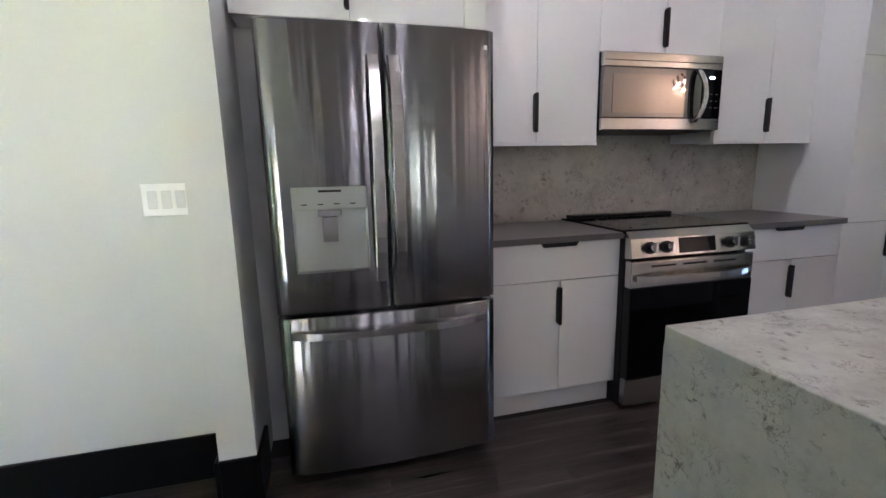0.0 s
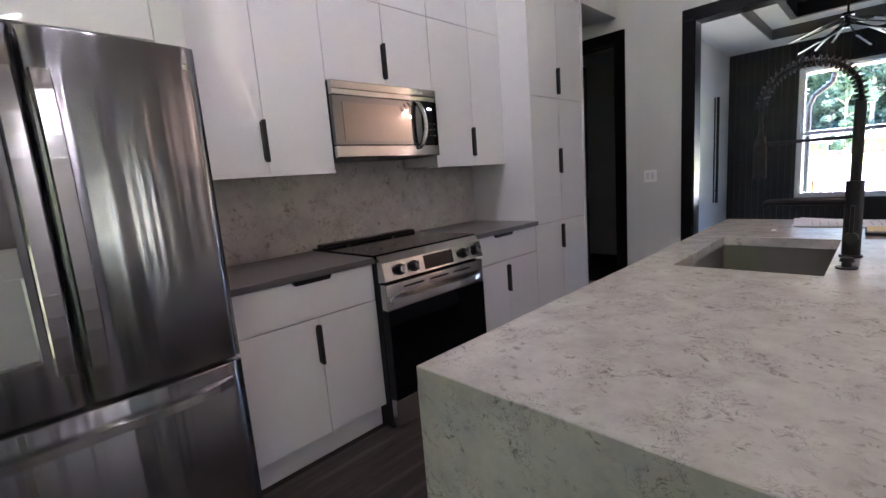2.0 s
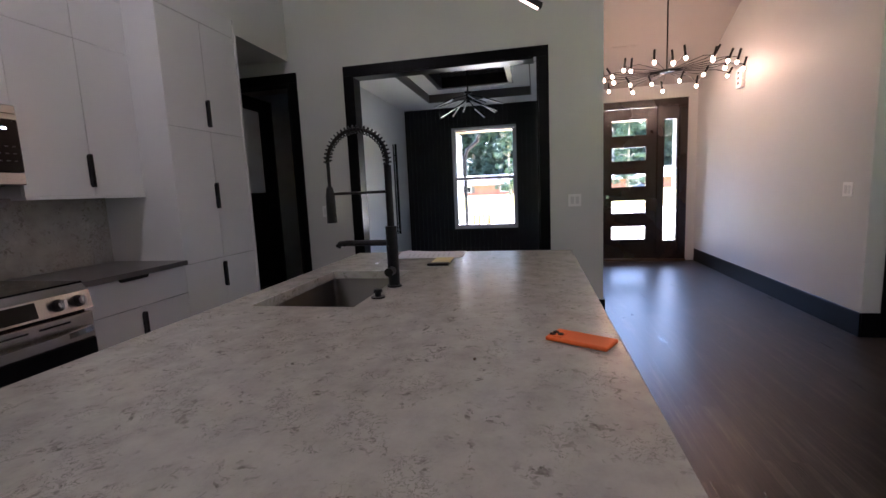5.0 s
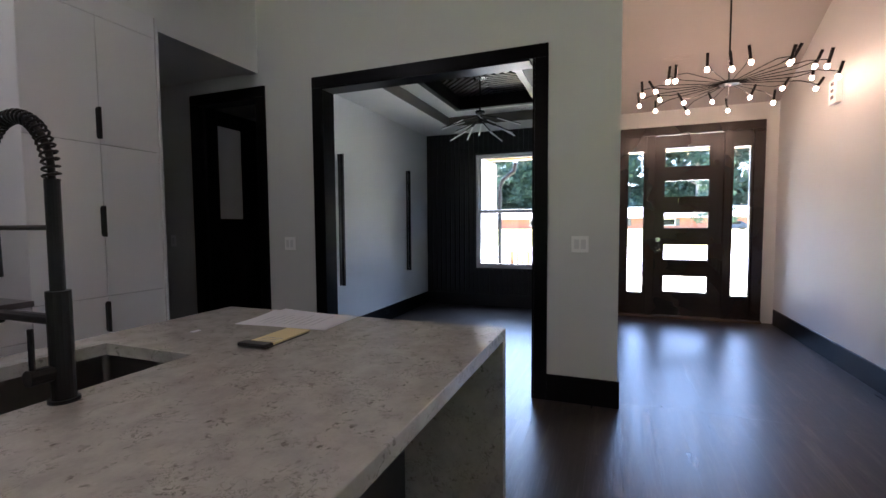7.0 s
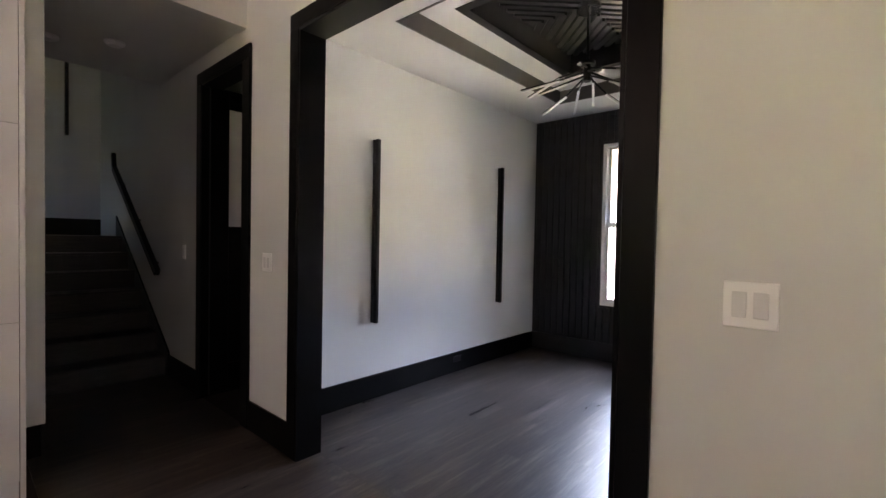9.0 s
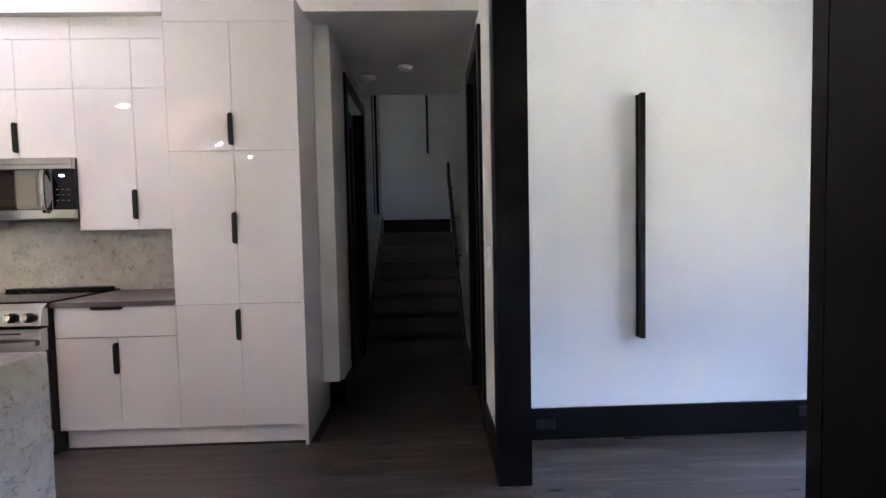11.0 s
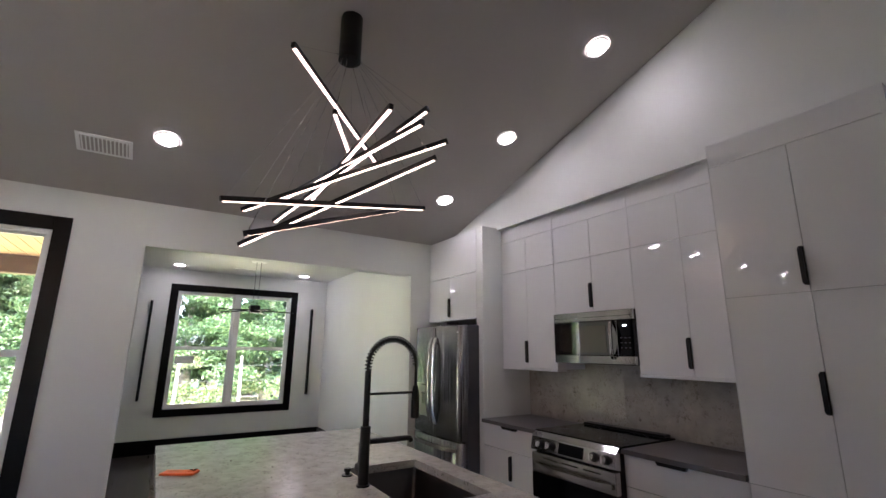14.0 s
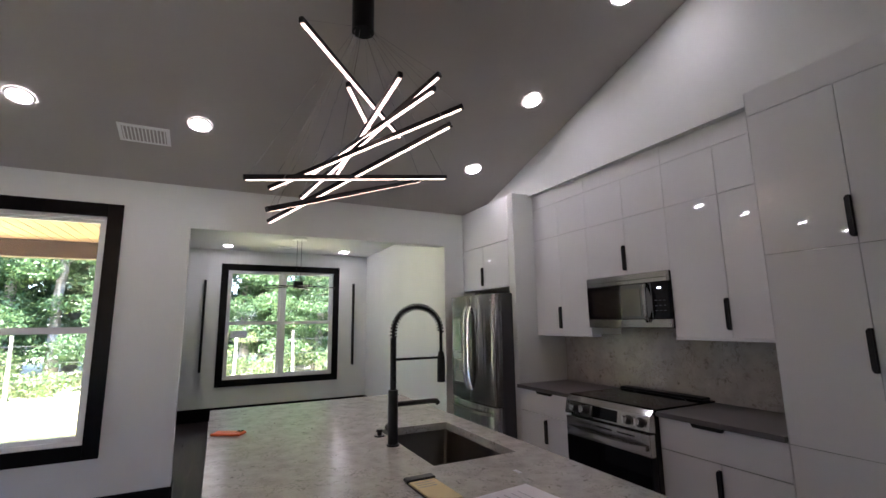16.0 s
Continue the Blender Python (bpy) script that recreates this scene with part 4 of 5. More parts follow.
for i in range(13):
    u = i / 12
    ring.append((-1.665 + 0.02 * math.sin(math.pi * u), MY - 0.006 - 0.045 * math.sin(math.pi * u) ** 0.6, 1.465 + 0.265 * u))
tube(_bm, ring, 0.015, 8)
part("handle", _bm, M_STEEL_H, mdoor, "bowed stainless handle", smooth=True)

# ---- island ----
IX0, IX1, IY0, IY1, IZ = -2.983, -0.550, -2.507, -1.157, 0.915
isl = thing("island", ((IX0 + IX1) / 2, (IY0 + IY1) / 2, 0), "kitchen island in pale flecked quartz with waterfall ends", "kitchen island")
SX0, SX1, SY0, SY1 = -1.888, -1.200, -1.685, -1.285
top = bmesh.new()
As = [IX0, SX0, SX1, IX1]
Bs = [IY0, SY0, SY1, IY1]
for i in range(3):
    for j in range(3):
        if (i, j) != (1, 1):
            bx(top, As[i], As[i + 1], Bs[j], Bs[j + 1], IZ - 0.04, IZ)
bmesh.ops.remove_doubles(top, verts=top.verts, dist=1e-5)
dup = {}
for f in top.faces:
    dup.setdefault(frozenset(f.verts), []).append(f)
bmesh.ops.delete(top, geom=[f for fs in dup.values() if len(fs) > 1 for f in fs], context="FACES_ONLY")
outer = [e for e in top.edges if len(e.link_faces) == 2 and abs(e.calc_face_angle(0)) > 1]
outer = [e for e in outer if max(v.co.z for v in e.verts) > IZ - 0.001]
bmesh.ops.bevel(top, geom=outer, offset=0.002, segments=1, affect="EDGES", profile=0.5)
part("top_slab", top, M_QUARTZ, isl)
part("waterfall_end", box(IX0, IX0 + 0.04, IY0, IY1, 0, IZ - 0.0402), M_QUARTZ, isl)
part("waterfall_end", box(IX1 - 0.04, IX1, IY0, IY1, 0, IZ - 0.0402), M_QUARTZ, isl)
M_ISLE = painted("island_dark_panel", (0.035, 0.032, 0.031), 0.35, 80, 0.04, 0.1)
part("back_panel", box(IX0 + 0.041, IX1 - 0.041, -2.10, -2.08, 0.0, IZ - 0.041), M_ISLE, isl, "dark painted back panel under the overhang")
part("body", box(IX0 + 0.041, IX1 - 0.041, -2.0795, IY1 - 0.04, 0.10, 0.62), M_CARCASS, isl)
for k in range(4):
    w = (IX1 - IX0 - 0.082) / 4
    front(isl, "door", IX0 + 0.041 + k * w, IX0 + 0.041 + (k + 1) * w, 0.11, IZ - 0.045, IY1 - 0.0395)
part("outlet_plate", box(IX1, IX1 + 0.006, -1.915, -1.84, 0.66, 0.775, 0.002), M_PLASTIC, isl, "white outlet plate")
sk = thing("sink", ((SX0 + SX1) / 2, (SY0 + SY1) / 2, 0.66), "rectangular stainless undermount sink set in the island", "sink")
bowl = bmesh.new()
o = [(SX0 - 0.008, SY0 - 0.008), (SX1 + 0.008, SY0 - 0.008), (SX1 + 0.008, SY1 + 0.008), (SX0 - 0.008, SY1 + 0.008)]
rim = [bowl.verts.new((x, y, IZ - 0.0415)) for x, y in o]
floor_v = [bowl.verts.new((x + (0.012 if x < -1.5 else -0.012), y + (0.012 if y < -1.5 else -0.012), 0.665)) for x, y in o]
for k in range(4):
    bowl.faces.new((rim[k], rim[(k + 1) % 4], floor_v[(k + 1) % 4], floor_v[k]))
bowl.faces.new(floor_v)
bmesh.ops.bevel(bowl, geom=[e for e in bowl.edges if len(e.link_faces) == 2], offset=0.018, segments=4, affect="EDGES", profile=0.5)
part("bowl", bowl, M_SINK, sk, smooth=True)
part("drain", rod(rod(bmesh.new(), (-1.544, -1.485, 0.666), (-1.544, -1.485, 0.669), 0.055, n=24), (-1.544, -1.485, 0.669), (-1.544, -1.485, 0.672), 0.03, n=20), M_CHROME, sk)

# faucet: post, spring arch towards the sink, spray head, holder arm, lower spout
fx, fy = -1.561, -1.727
fa = thing("faucet", (fx, fy, IZ), "tall matte black spring pull-down faucet beside the sink", "faucet")
part("base", rod(rod(bmesh.new(), (fx, fy, IZ), (fx, fy, IZ + 0.008), 0.030, n=20), (fx, fy, IZ + 0.008), (fx, fy, 1.165), 0.0235, n=20), M_BLACK, fa)
part("post", rod(bmesh.new(), (fx, fy, 1.165), (fx, fy, 1.41), 0.0145, n=16), M_BLACK, fa)
_ar = 0.128
arch = [(fx, fy, 1.41)] + [(fx, fy + _ar - _ar * math.cos(a), 1.43 + _ar * math.sin(a)) for a in [math.pi * k / 20 for k in range(21)]] + [(fx, fy + 2 * _ar, 1.40 - 0.025 * k) for k in range(4)]
part("hose", tube(bmesh.new(), arch, 0.0075, 8), M_BLACK, fa, smooth=True)
coil = []
for i in range(27 * 10 + 1):
    u = i / 270
    s = u * (len(arch) - 5)
    j = min(int(s), len(arch) - 2)
    p = Vector(arch[j]).lerp(Vector(arch[j + 1]), s - j)
    d = (Vector(arch[j + 1]) - Vector(arch[j])).normalized()
    e1 = Vector((1, 0, 0))
    e2 = d.cross(e1)
    a = 2 * math.pi * i / 10
    coil.append(p + 0.0155 * (math.cos(a) * e1 + math.sin(a) * e2))
part("spring", tube(bmesh.new(), coil, 0.0032, 5), M_BLACK, fa, "black coil spring", smooth=True)
part("spray_head", rod(rod(bmesh.new(), (fx, fy + 0.256, 1.335), (fx, fy + 0.256, 1.30), 0.012, 0.019, 16), (fx, fy + 0.256, 1.30), (fx, fy + 0.256, 1.185), 0.019, 0.021, 16), M_BLACK, fa)
part("holder_arm", rod(bmesh.new(), (fx, fy, 1.305), (fx, fy + 0.245, 1.305), 0.006), M_BLACK, fa)
part("lower_spout", tube(bmesh.new(), [(fx, fy + 0.02, 1.098), (fx, fy + 0.2, 1.098), (fx, fy + 0.228, 1.096), (fx, fy + 0.238, 1.083)], 0.0125, 10), M_BLACK, fa)
part("lever", tube(tube(bmesh.new(), [(fx - 0.02, fy, 0.985), (fx - 0.065, fy, 0.985)], 0.018, 12), [(fx - 0.055, fy, 0.985), (fx - 0.055, fy, 1.09)], 0.006, 8), M_BLACK, fa)
pm = thing("soap_pump", (-1.757, -1.727, IZ), "low matte black soap dispenser cap on the island", "soap dispenser")
part("cap", rod(rod(rod(bmesh.new(), (-1.757, -1.727, IZ), (-1.757, -1.727, IZ + 0.006), 0.026, n=20), (-1.757, -1.727, IZ + 0.006), (-1.757, -1.727, IZ + 0.022), 0.012, n=14), (-1.757, -1.727, IZ + 0.022), (-1.757, -1.727, IZ + 0.034), 0.018, 0.015, 18), M_BLACK, pm)

# phone, papers and clipboard on the island
ph = thing("phone", (-2.185, -2.409, IZ), "phone in a bright orange case lying face down", "phone")
_m = Matrix.Translation((-2.185, -2.409, 0)) @ Matrix.Rotation(radians(61), 4, "Z")


def turned(bm, m):
    bmesh.ops.transform(bm, matrix=m, verts=bm.verts)
    return bm


part("case", turned(box(-0.078, 0.078, -0.038, 0.038, IZ + 0.0005, IZ + 0.0115, 0.0045, 3), _m), M_ORANGE, ph)
cb = part("camera_block", turned(box(0.037, 0.073, -0.004, 0.032, IZ + 0.0116, IZ + 0.0145, 0.0012), _m), M_ORANGE, ph)
for u, v in ((0.064, 0.023), (0.064, 0.005), (0.047, 0.014)):
    part("lens", turned(rod(bmesh.new(), (u, v, IZ + 0.0145), (u, v, IZ + 0.0165), 0.0075, n=16), _m), M_BLACKGLASS, cb, "black camera lens")


def sheet(cx, cy, w, h, turn, z, curl):
    bm = bmesh.new()
    n = 8
    g = [[bm.verts.new((-w / 2 + w * i / n, -h / 2 + h * j / n, z + curl * max(0, (i / n) * (j / n) - 0.35) ** 2)) for j in range(n + 1)] for i in range(n + 1)]
    for i in range(n):
        for j in range(n):
            bm.faces.new((g[i][j], g[i + 1][j], g[i + 1][j + 1], g[i][j + 1]))
    m = Matrix.Translation((cx, cy, 0)) @ Matrix.Rotation(radians(turn), 4, "Z")
    bmesh.ops.transform(bm, matrix=m, verts=bm.verts)
    bmesh.ops.solidify(bm, geom=bm.faces[:], thickness=0.0003)
    return bm, m


pp = thing("paper_stack", (-0.70, -1.69, IZ), "loose white printed sheets lying on the island", "paper")
for k, (dx, dy, t) in enumerate(((0, 0, 3), (0.012, 0.01, -1), (-0.008, 0.018, 6))):
    b, m = sheet(-0.70 + dx, -1.69 + dy, 0.255, 0.385, t, IZ + 0.0022 + 0.0012 * k, 0.02)
    s = part("sheet", b, M_PAPER, pp)
lines = bmesh.new()
for i in range(9):
    bx(lines, -0.09, 0.06 + 0.03 * ((i * 7) % 3 - 1), 0.12 - i * 0.03, 0.123 - i * 0.03, IZ + 0.0052, IZ + 0.0054)
part("print_lines", turned(lines, m), M_INK, s, "rows of unreadable print")
cl = thing("clipboard", (-0.98, -1.80, IZ), "narrow clipboard with a yellow order pad", "clipboard")
_m = Matrix.Translation((-0.978, -1.802, 0)) @ Matrix.Rotation(radians(2), 4, "Z")
part("board", turned(box(-0.095, 0.115, -0.055, 0.055, IZ, IZ + 0.003, 0.001), _m), M_BLACK, cl)
part("pad", turned(box(-0.075, 0.13, -0.05, 0.05, IZ + 0.003, IZ + 0.009, 0.001), _m), M_YELLOW, cl, "yellow paper pad")
part("clip", turned(box(-0.112, -0.072, -0.056, 0.056, IZ + 0.003, IZ + 0.015, 0.003), _m), M_BLACK, cl, "black plastic clip")
for i in range(3):
    part("print_line", turned(box(-0.05 + i * 0.02, -0.046 + i * 0.02, -0.04, 0.03, IZ + 0.0091, IZ + 0.0094), _m), M_INK, cl)
ch = thing("paper_chit", (-0.98, -1.44, IZ), "small scrap of white paper on the island", "paper")
part("scrap", box(-1.0, -0.965, -1.445, -1.43, IZ, IZ + 0.002), M_PAPER, ch)


# ---- switches ----
def switch_plate(at, axis, gangs, label, s=1):
    """A white plate with rockers, on a wall facing along its axis."""
    root = thing("light_switch", at, label, "light switch", "wall switches")
    w, h = 0.072 + 0.046 * (gangs - 1), 0.117
    def piece(u0, u1, z0, z1, d0, d1, b):
        x, y, z = at
        if axis == "x":
            return box(min(x + s * d0, x + s * d1), max(x + s * d0, x + s * d1), y + u0, y + u1, z + z0, z + z1, b)
        return box(x + u0, x + u1, min(y + s * d0, y + s * d1), max(y + s * d0, y + s * d1), z + z0, z + z1, b)
    part("plate", piece(-w / 2, w / 2, -h / 2, h / 2, 0, 0.006, 0.002), M_PLASTIC, root)
    for k in range(gangs):
        c = -w / 2 + 0.036 + 0.046 * k
        part("rocker", piece(c - 0.016, c + 0.016, -0.033, 0.033, 0.0062, 0.010, 0.0015), M_CARCASS, root)


switch_plate((-4.20, NY1, 1.15), "y", 3, "white triple light switch still in protective film", -1)
switch_plate((DIN, -2.663, 1.155), "x", 2, "white double light switch on the pier", -1)
switch_plate((DIN, -0.130, 1.135), "x", 2, "white double light switch by the hall", -1)
switch_plate((0.97, -4.80, 1.163), "y", 2, "white double light switch in the foyer", 1)
switch_plate((DIN, 1.35, 1.15), "x", 1, "white light switch in the dim hall", -1)
ot = thing("wall_outlet", (3.09, -0.056, 0.13), "black outlet set in the baseboard", "outlet")
part("plate", box(3.03, 3.15, -0.061, -0.0565, 0.10, 0.16, 0.002), M_BLACK, ot)
ot = thing("wall_outlet", (1.45, -0.056, 0.10), "black outlet set in the baseboard", "outlet")
part("plate", box(1.39, 1.51, -0.061, -0.0565, 0.07, 0.13, 0.002), M_BLACK, ot)
cm = thing("door_chime", (3.0, -4.8, 2.5), "white slotted door chime box high on the foyer wall", "door chime")
part("case", box(2.93, 3.08, -4.7995, -4.755, 2.385, 2.61, 0.004), M_PLASTIC, cm)
for k in range(3):
    part("slot", box(2.985, 3.04, -4.7548, -4.752, 2.43 + k * 0.06, 2.46 + k * 0.06), M_STEEL_SIDE, cm)
tp = thing("tape_mark", (DIN + 0.2, -2.92, 1.2), "strip of blue masking tape on the wall edge", "tape")
part("tape", box(DIN + 0.04, DIN + 0.10, -2.9225, -2.9205, 1.15, 1.175), M_BLUE, tp)


# ---- bar lights on walls ----
def bar_light(at, length, axis, s, label="slim black vertical wall light bar, unlit"):
    x, y, z = at
    root = thing("wall_light_bar", at, label, "wall light", "vertical wall light bars")
    if axis == "y":
        part("back_plate", box(x - 0.018, x + 0.018, min(y, y + s * 0.012), max(y, y + s * 0.012), z, z + length, 0.001), M_BLACK, root)
        part("bar", box(x - 0.015, x + 0.015, min(y + s * 0.03, y + s * 0.06), max(y + s * 0.03, y + s * 0.06), z, z + length, 0.002), M_BLACK, root)
        for k in (0.12, 0.88):
            part("standoff", rod(bmesh.new(), (x, y + s * 0.012, z + k * length), (x, y + s * 0.03, z + k * length), 0.008), M_BLACK, root)
    else:
        part("back_plate", box(min(x, x + s * 0.012), max(x, x + s * 0.012), y - 0.018, y + 0.018, z, z + length, 0.001), M_BLACK, root)
        part("bar", box(min(x + s * 0.03, x + s * 0.06), max(x + s * 0.03, x + s * 0.06), y - 0.015, y + 0.015, z, z + length, 0.002), M_BLACK, root)
        for k in (0.12, 0.88):
            part("standoff", rod(bmesh.new(), (x + s * 0.012, y, z + k * length), (x + s * 0.03, y, z + k * length), 0.008), M_BLACK, root)


bar_light((2.035, -0.04, 0.622), 1.458, "y", -1)
bar_light((3.765, -0.04, 0.622), 1.458, "y", -1)
bar_light((NX, -2.723, 0.745), 1.46, "x", 1)
bar_light((NX, -0.285, 0.745), 1.46, "x", 1)
bar_light((0.763, 4.5, 2.52), 1.46, "y", -1)
bar_light((-0.035, 4.5, 2.37), 1.46, "y", -1)
bar_light((0.10, 2.72, 1.50), 1.46, "x", 1)


# ---- ceiling fittings ----
def downlight(x, y, z, tilt, group):
    root = thing("downlight", (x, y, z), "lit round recessed ceiling light with a white rim", "ceiling light", group)
    m = Matrix.Translation((x, y, z)) @ Matrix.Rotation(-tilt, 4, "Y")
    ring = bmesh.new()
    a = [ring.verts.new((0.084 * math.cos(t), 0.084 * math.sin(t), -0.001)) for t in [2 * math.pi * k / 32 for k in range(32)]]
    b = [ring.verts.new((0.066 * math.cos(t), 0.066 * math.sin(t), -0.008)) for t in [2 * math.pi * k / 32 for k in range(32)]]
    for k in range(32):
        ring.faces.new((a[k], a[(k + 1) % 32], b[(k + 1) % 32], b[k]))
    part("rim", turned(ring, m), M_PLASTIC, root)
    part("lens", turned(rod(bmesh.new(), (0, 0, -0.0075), (0, 0, -0.003), 0.0665, n=32), m), M_DOWN, root, "glowing white diffuser")


_t = math.atan(SLOPE)
for x, y in ((-1.25, -0.275), (-2.19, -0.302), (-3.12, -0.322), (-3.12, -2.705), (-3.12, -3.74), (-3.12, -5.76), (-3.12, -7.22)):
    downlight(x, y, roof_z(x) - 0.001, _t, "great room downlights")
downlight(-7.17, -2.436, EAVE - 0.001, 0, "nook downlights")
downlight(-7.165, -0.59, EAVE - 0.001, 0, "nook downlights")


def vent(at, w, h, tilt, turn, label, n=12, paint=M_PLASTIC):
    root = thing("ceiling_vent", at, label, "ceiling vent", "air vents")
    m = Matrix.Translation(at) @ Matrix.Rotation(-tilt, 4, "Y") @ Matrix.Rotation(turn, 4, "Z")
    part("frame", turned(pierced(bmesh.new(), "y", -h / 2, h / 2, -w / 2, w / 2, -0.008, 0.0), m), paint, root)
    part("opening", turned(box(-w / 2 + 0.025, w / 2 - 0.025, -h / 2 + 0.025, h / 2 - 0.025, -0.0095, -0.0082), m), M_CEIL, root)
    for k in range(n):
        x = -w / 2 + 0.035 + (w - 0.07) * k / (n - 1)
        part("slat", turned(bar4(bmesh.new(), (x, -h / 2 + 0.025, -0.012), (x, h / 2 - 0.025, -0.012), 0.008, 0.005), m), paint, root)


vent((-3.325, -3.075, roof_z(-3.325) - 0.001), 0.33, 0.20, _t, radians(90), "white louvred air vent in the vaulted ceiling")
vent((3.75, -3.55, roof_z(3.75) - 0.001), 0.34, 0.18, -math.atan(FALL), radians(90), "white louvred air vent in the foyer ceiling", paint=M_CEIL)
vent((-7.0, -1.56, EAVE - 0.001), 0.28, 0.10, 0, radians(90), "small white air vent in the nook ceiling", 8)
vent((3.83, -1.75, 2.843), 0.25, 0.11, 0, radians(90), "small white air vent in the tray ceiling", 8)
for x, y in ((0.242, 1.451), (0.587, 1.206)):
    d = thing("smoke_detector", (x, y, 2.71), "round white smoke detector on the hall ceiling", "smoke detector", "hall detectors")
    part("case", rod(rod(bmesh.new(), (x, y, 2.711), (x, y, 2.695), 0.065, n=24), (x, y, 2.695), (x, y, 2.68), 0.055, 0.045, 24), M_PLASTIC, d)

# stick chandelier over the island
CX, CY = -1.75, -1.85
sc = thing("stick_chandelier", (CX, CY, roof_z(CX)), "black stick chandelier of crossed lit LED bars on thin wires", "chandelier")
part("canopy", rod(bmesh.new(), (CX, CY, 3.125), (CX, CY, roof_z(CX) + 0.01), 0.063, n=28), M_BLACK, sc)
STICKS = ((2.76, 138, -2), (2.64, 151, 1), (2.50, 180, -4), (2.45, 204, -19), (2.48, 197, -5), (2.42, 228, -16), (2.26, 222, -19), (2.26, 101, 11), (2.18, 120, 21))
for i, (z, az, tilt) in enumerate(STICKS):
    half = 0.60 if i != 1 else 0.30
    d = Vector((math.cos(radians(az)) * math.cos(radians(tilt)), math.sin(radians(az)) * math.cos(radians(tilt)), math.sin(radians(tilt))))
    c = Vector((CX, CY - (0.04 if i == 6 else 0), z))
    p, q = c - d * half, c + d * half
    st = part("stick", bar4(bmesh.new(), p, q, 0.021, 0.024), M_BLACK, sc)
    dn = Vector((0, 0, -0.0105))
    part("led_strip", bar4(bmesh.new(), p + d * 0.012 + dn, q - d * 0.012 + dn, 0.017, 0.006), M_LED, st, "glowing warm diffuser")
    for e in (p + d * 0.02, q - d * 0.02):
        a = math.atan2(e.y - CY, e.x - CX)
        part("wire", rod(bmesh.new(), (CX + 0.05 * math.cos(a), CY + 0.05 * math.sin(a), 3.125), e + Vector((0, 0, 0.012)), 0.0014, n=5), M_CHROME, sc)

# foyer chandelier: a ring of small lamps on long arms
FX, FYC, FZ = 2.855, -3.90, 2.625
fch = thing("foyer_chandelier", (FX, FYC, FZ), "black sputnik chandelier with many lit bulbs on long arms", "chandelier")
part("rod", rod(bmesh.new(), (FX, FYC, FZ), (FX, FYC, roof_z(FX)), 0.008), M_BLACK, fch)
part("canopy", rod(bmesh.new(), (FX, FYC, roof_z(FX) - 0.05), (FX, FYC, roof_z(FX) + 0.02), 0.065, n=24), M_BLACK, fch)
part("hub", rod(bmesh.new(), (FX, FYC, FZ - 0.008), (FX, FYC, FZ + 0.018), 0.085, n=28), M_BLACK, fch)
rng = random.Random(5)
for k in range(24):
    a = 2 * math.pi * (k + 0.3 * rng.random()) / 24
    r = 0.80 if k % 2 else 0.66
    u = Vector((math.cos(a), math.sin(a), 0))
    base = Vector((FX, FYC, FZ + 0.005)) + u * 0.07
    kink = Vector((FX, FYC, FZ + 0.005)) + u * (r * 0.8)
    tip = Vector((FX, FYC, FZ + 0.035 - (0.07 if k % 2 else 0))) + u * r
    arm = part("arm", tube(bmesh.new(), [base, kink, tip], 0.0042, 6), M_BLACK, fch)
    lean = Vector((rng.uniform(-0.35, 0.35), rng.uniform(-0.35, 0.35), 1)).normalized() + u * 0.3
    lean.normalize()
    holder = part("socket", rod(bmesh.new(), tip - lean * 0.035, tip + lean * 0.085, 0.0125, n=12), M_BLACK, arm)
    bulb = bmesh.new()
    bmesh.ops.create_uvsphere(bulb, u_segments=12, v_segments=8, radius=0.018, matrix=Matrix.Translation(tip - lean * 0.052) @ lean.to_track_quat("Z", "Y").to_matrix().to_4x4() @ Matrix.Diagonal((1, 1, 1.3, 1)))
    part("bulb", bulb, M_BULB, arm, "lit warm bulb", smooth=True)

# dining chandelier: bent arms from a short stem, unlit
DX, DY = 2.845, -1.43
dch = thing("dining_chandelier", (DX, DY, 2.53), "black branching dining chandelier with bent arms, unlit", "chandelier")
part("canopy", rod(bmesh.new(), (DX, DY, 2.965), (DX, DY, 2.9975), 0.085, n=28), M_CHROME, dch)
part("stem", rod(bmesh.new(), (DX, DY, 2.56), (DX, DY, 2.97), 0.010), M_BLACK, dch)
part("hub", rod(rod(bmesh.new(), (DX, DY, 2.575), (DX, DY, 2.60), 0.055, n=20), (DX, DY, 2.46), (DX, DY, 2.575), 0.028, n=16), M_BLACK, dch)
rng = random.Random(3)
for k in range(12):
    a = 2 * math.pi * k / 12 + 0.2
    lev = k % 3
    u = Vector((math.cos(a), math.sin(a), 0))
    z0, zk, r = 2.555 - 0.03 * lev, 2.50 - 0.055 * lev, (0.46, 0.48, 0.40)[lev]
    pts = [Vector((DX, DY, z0)) + u * 0.025, Vector((DX, DY, zk + 0.02)) + u * 0.2]
    side = u.cross(Vector((0, 0, 1))) * (0.05 if k % 2 else -0.05)
    pts.append(Vector((DX, DY, zk - 0.075)) + u * r + side)
    ar = part("arm", tube(bmesh.new(), pts, 0.0075, 6), M_BLACK, dch)
    part("diffuser", bar4(bmesh.new(), pts[1] + Vector((0, 0, -0.009)), pts[2] + Vector((0, 0, -0.009)), 0.018, 0.010), M_PLASTIC, ar, "white unlit strip")

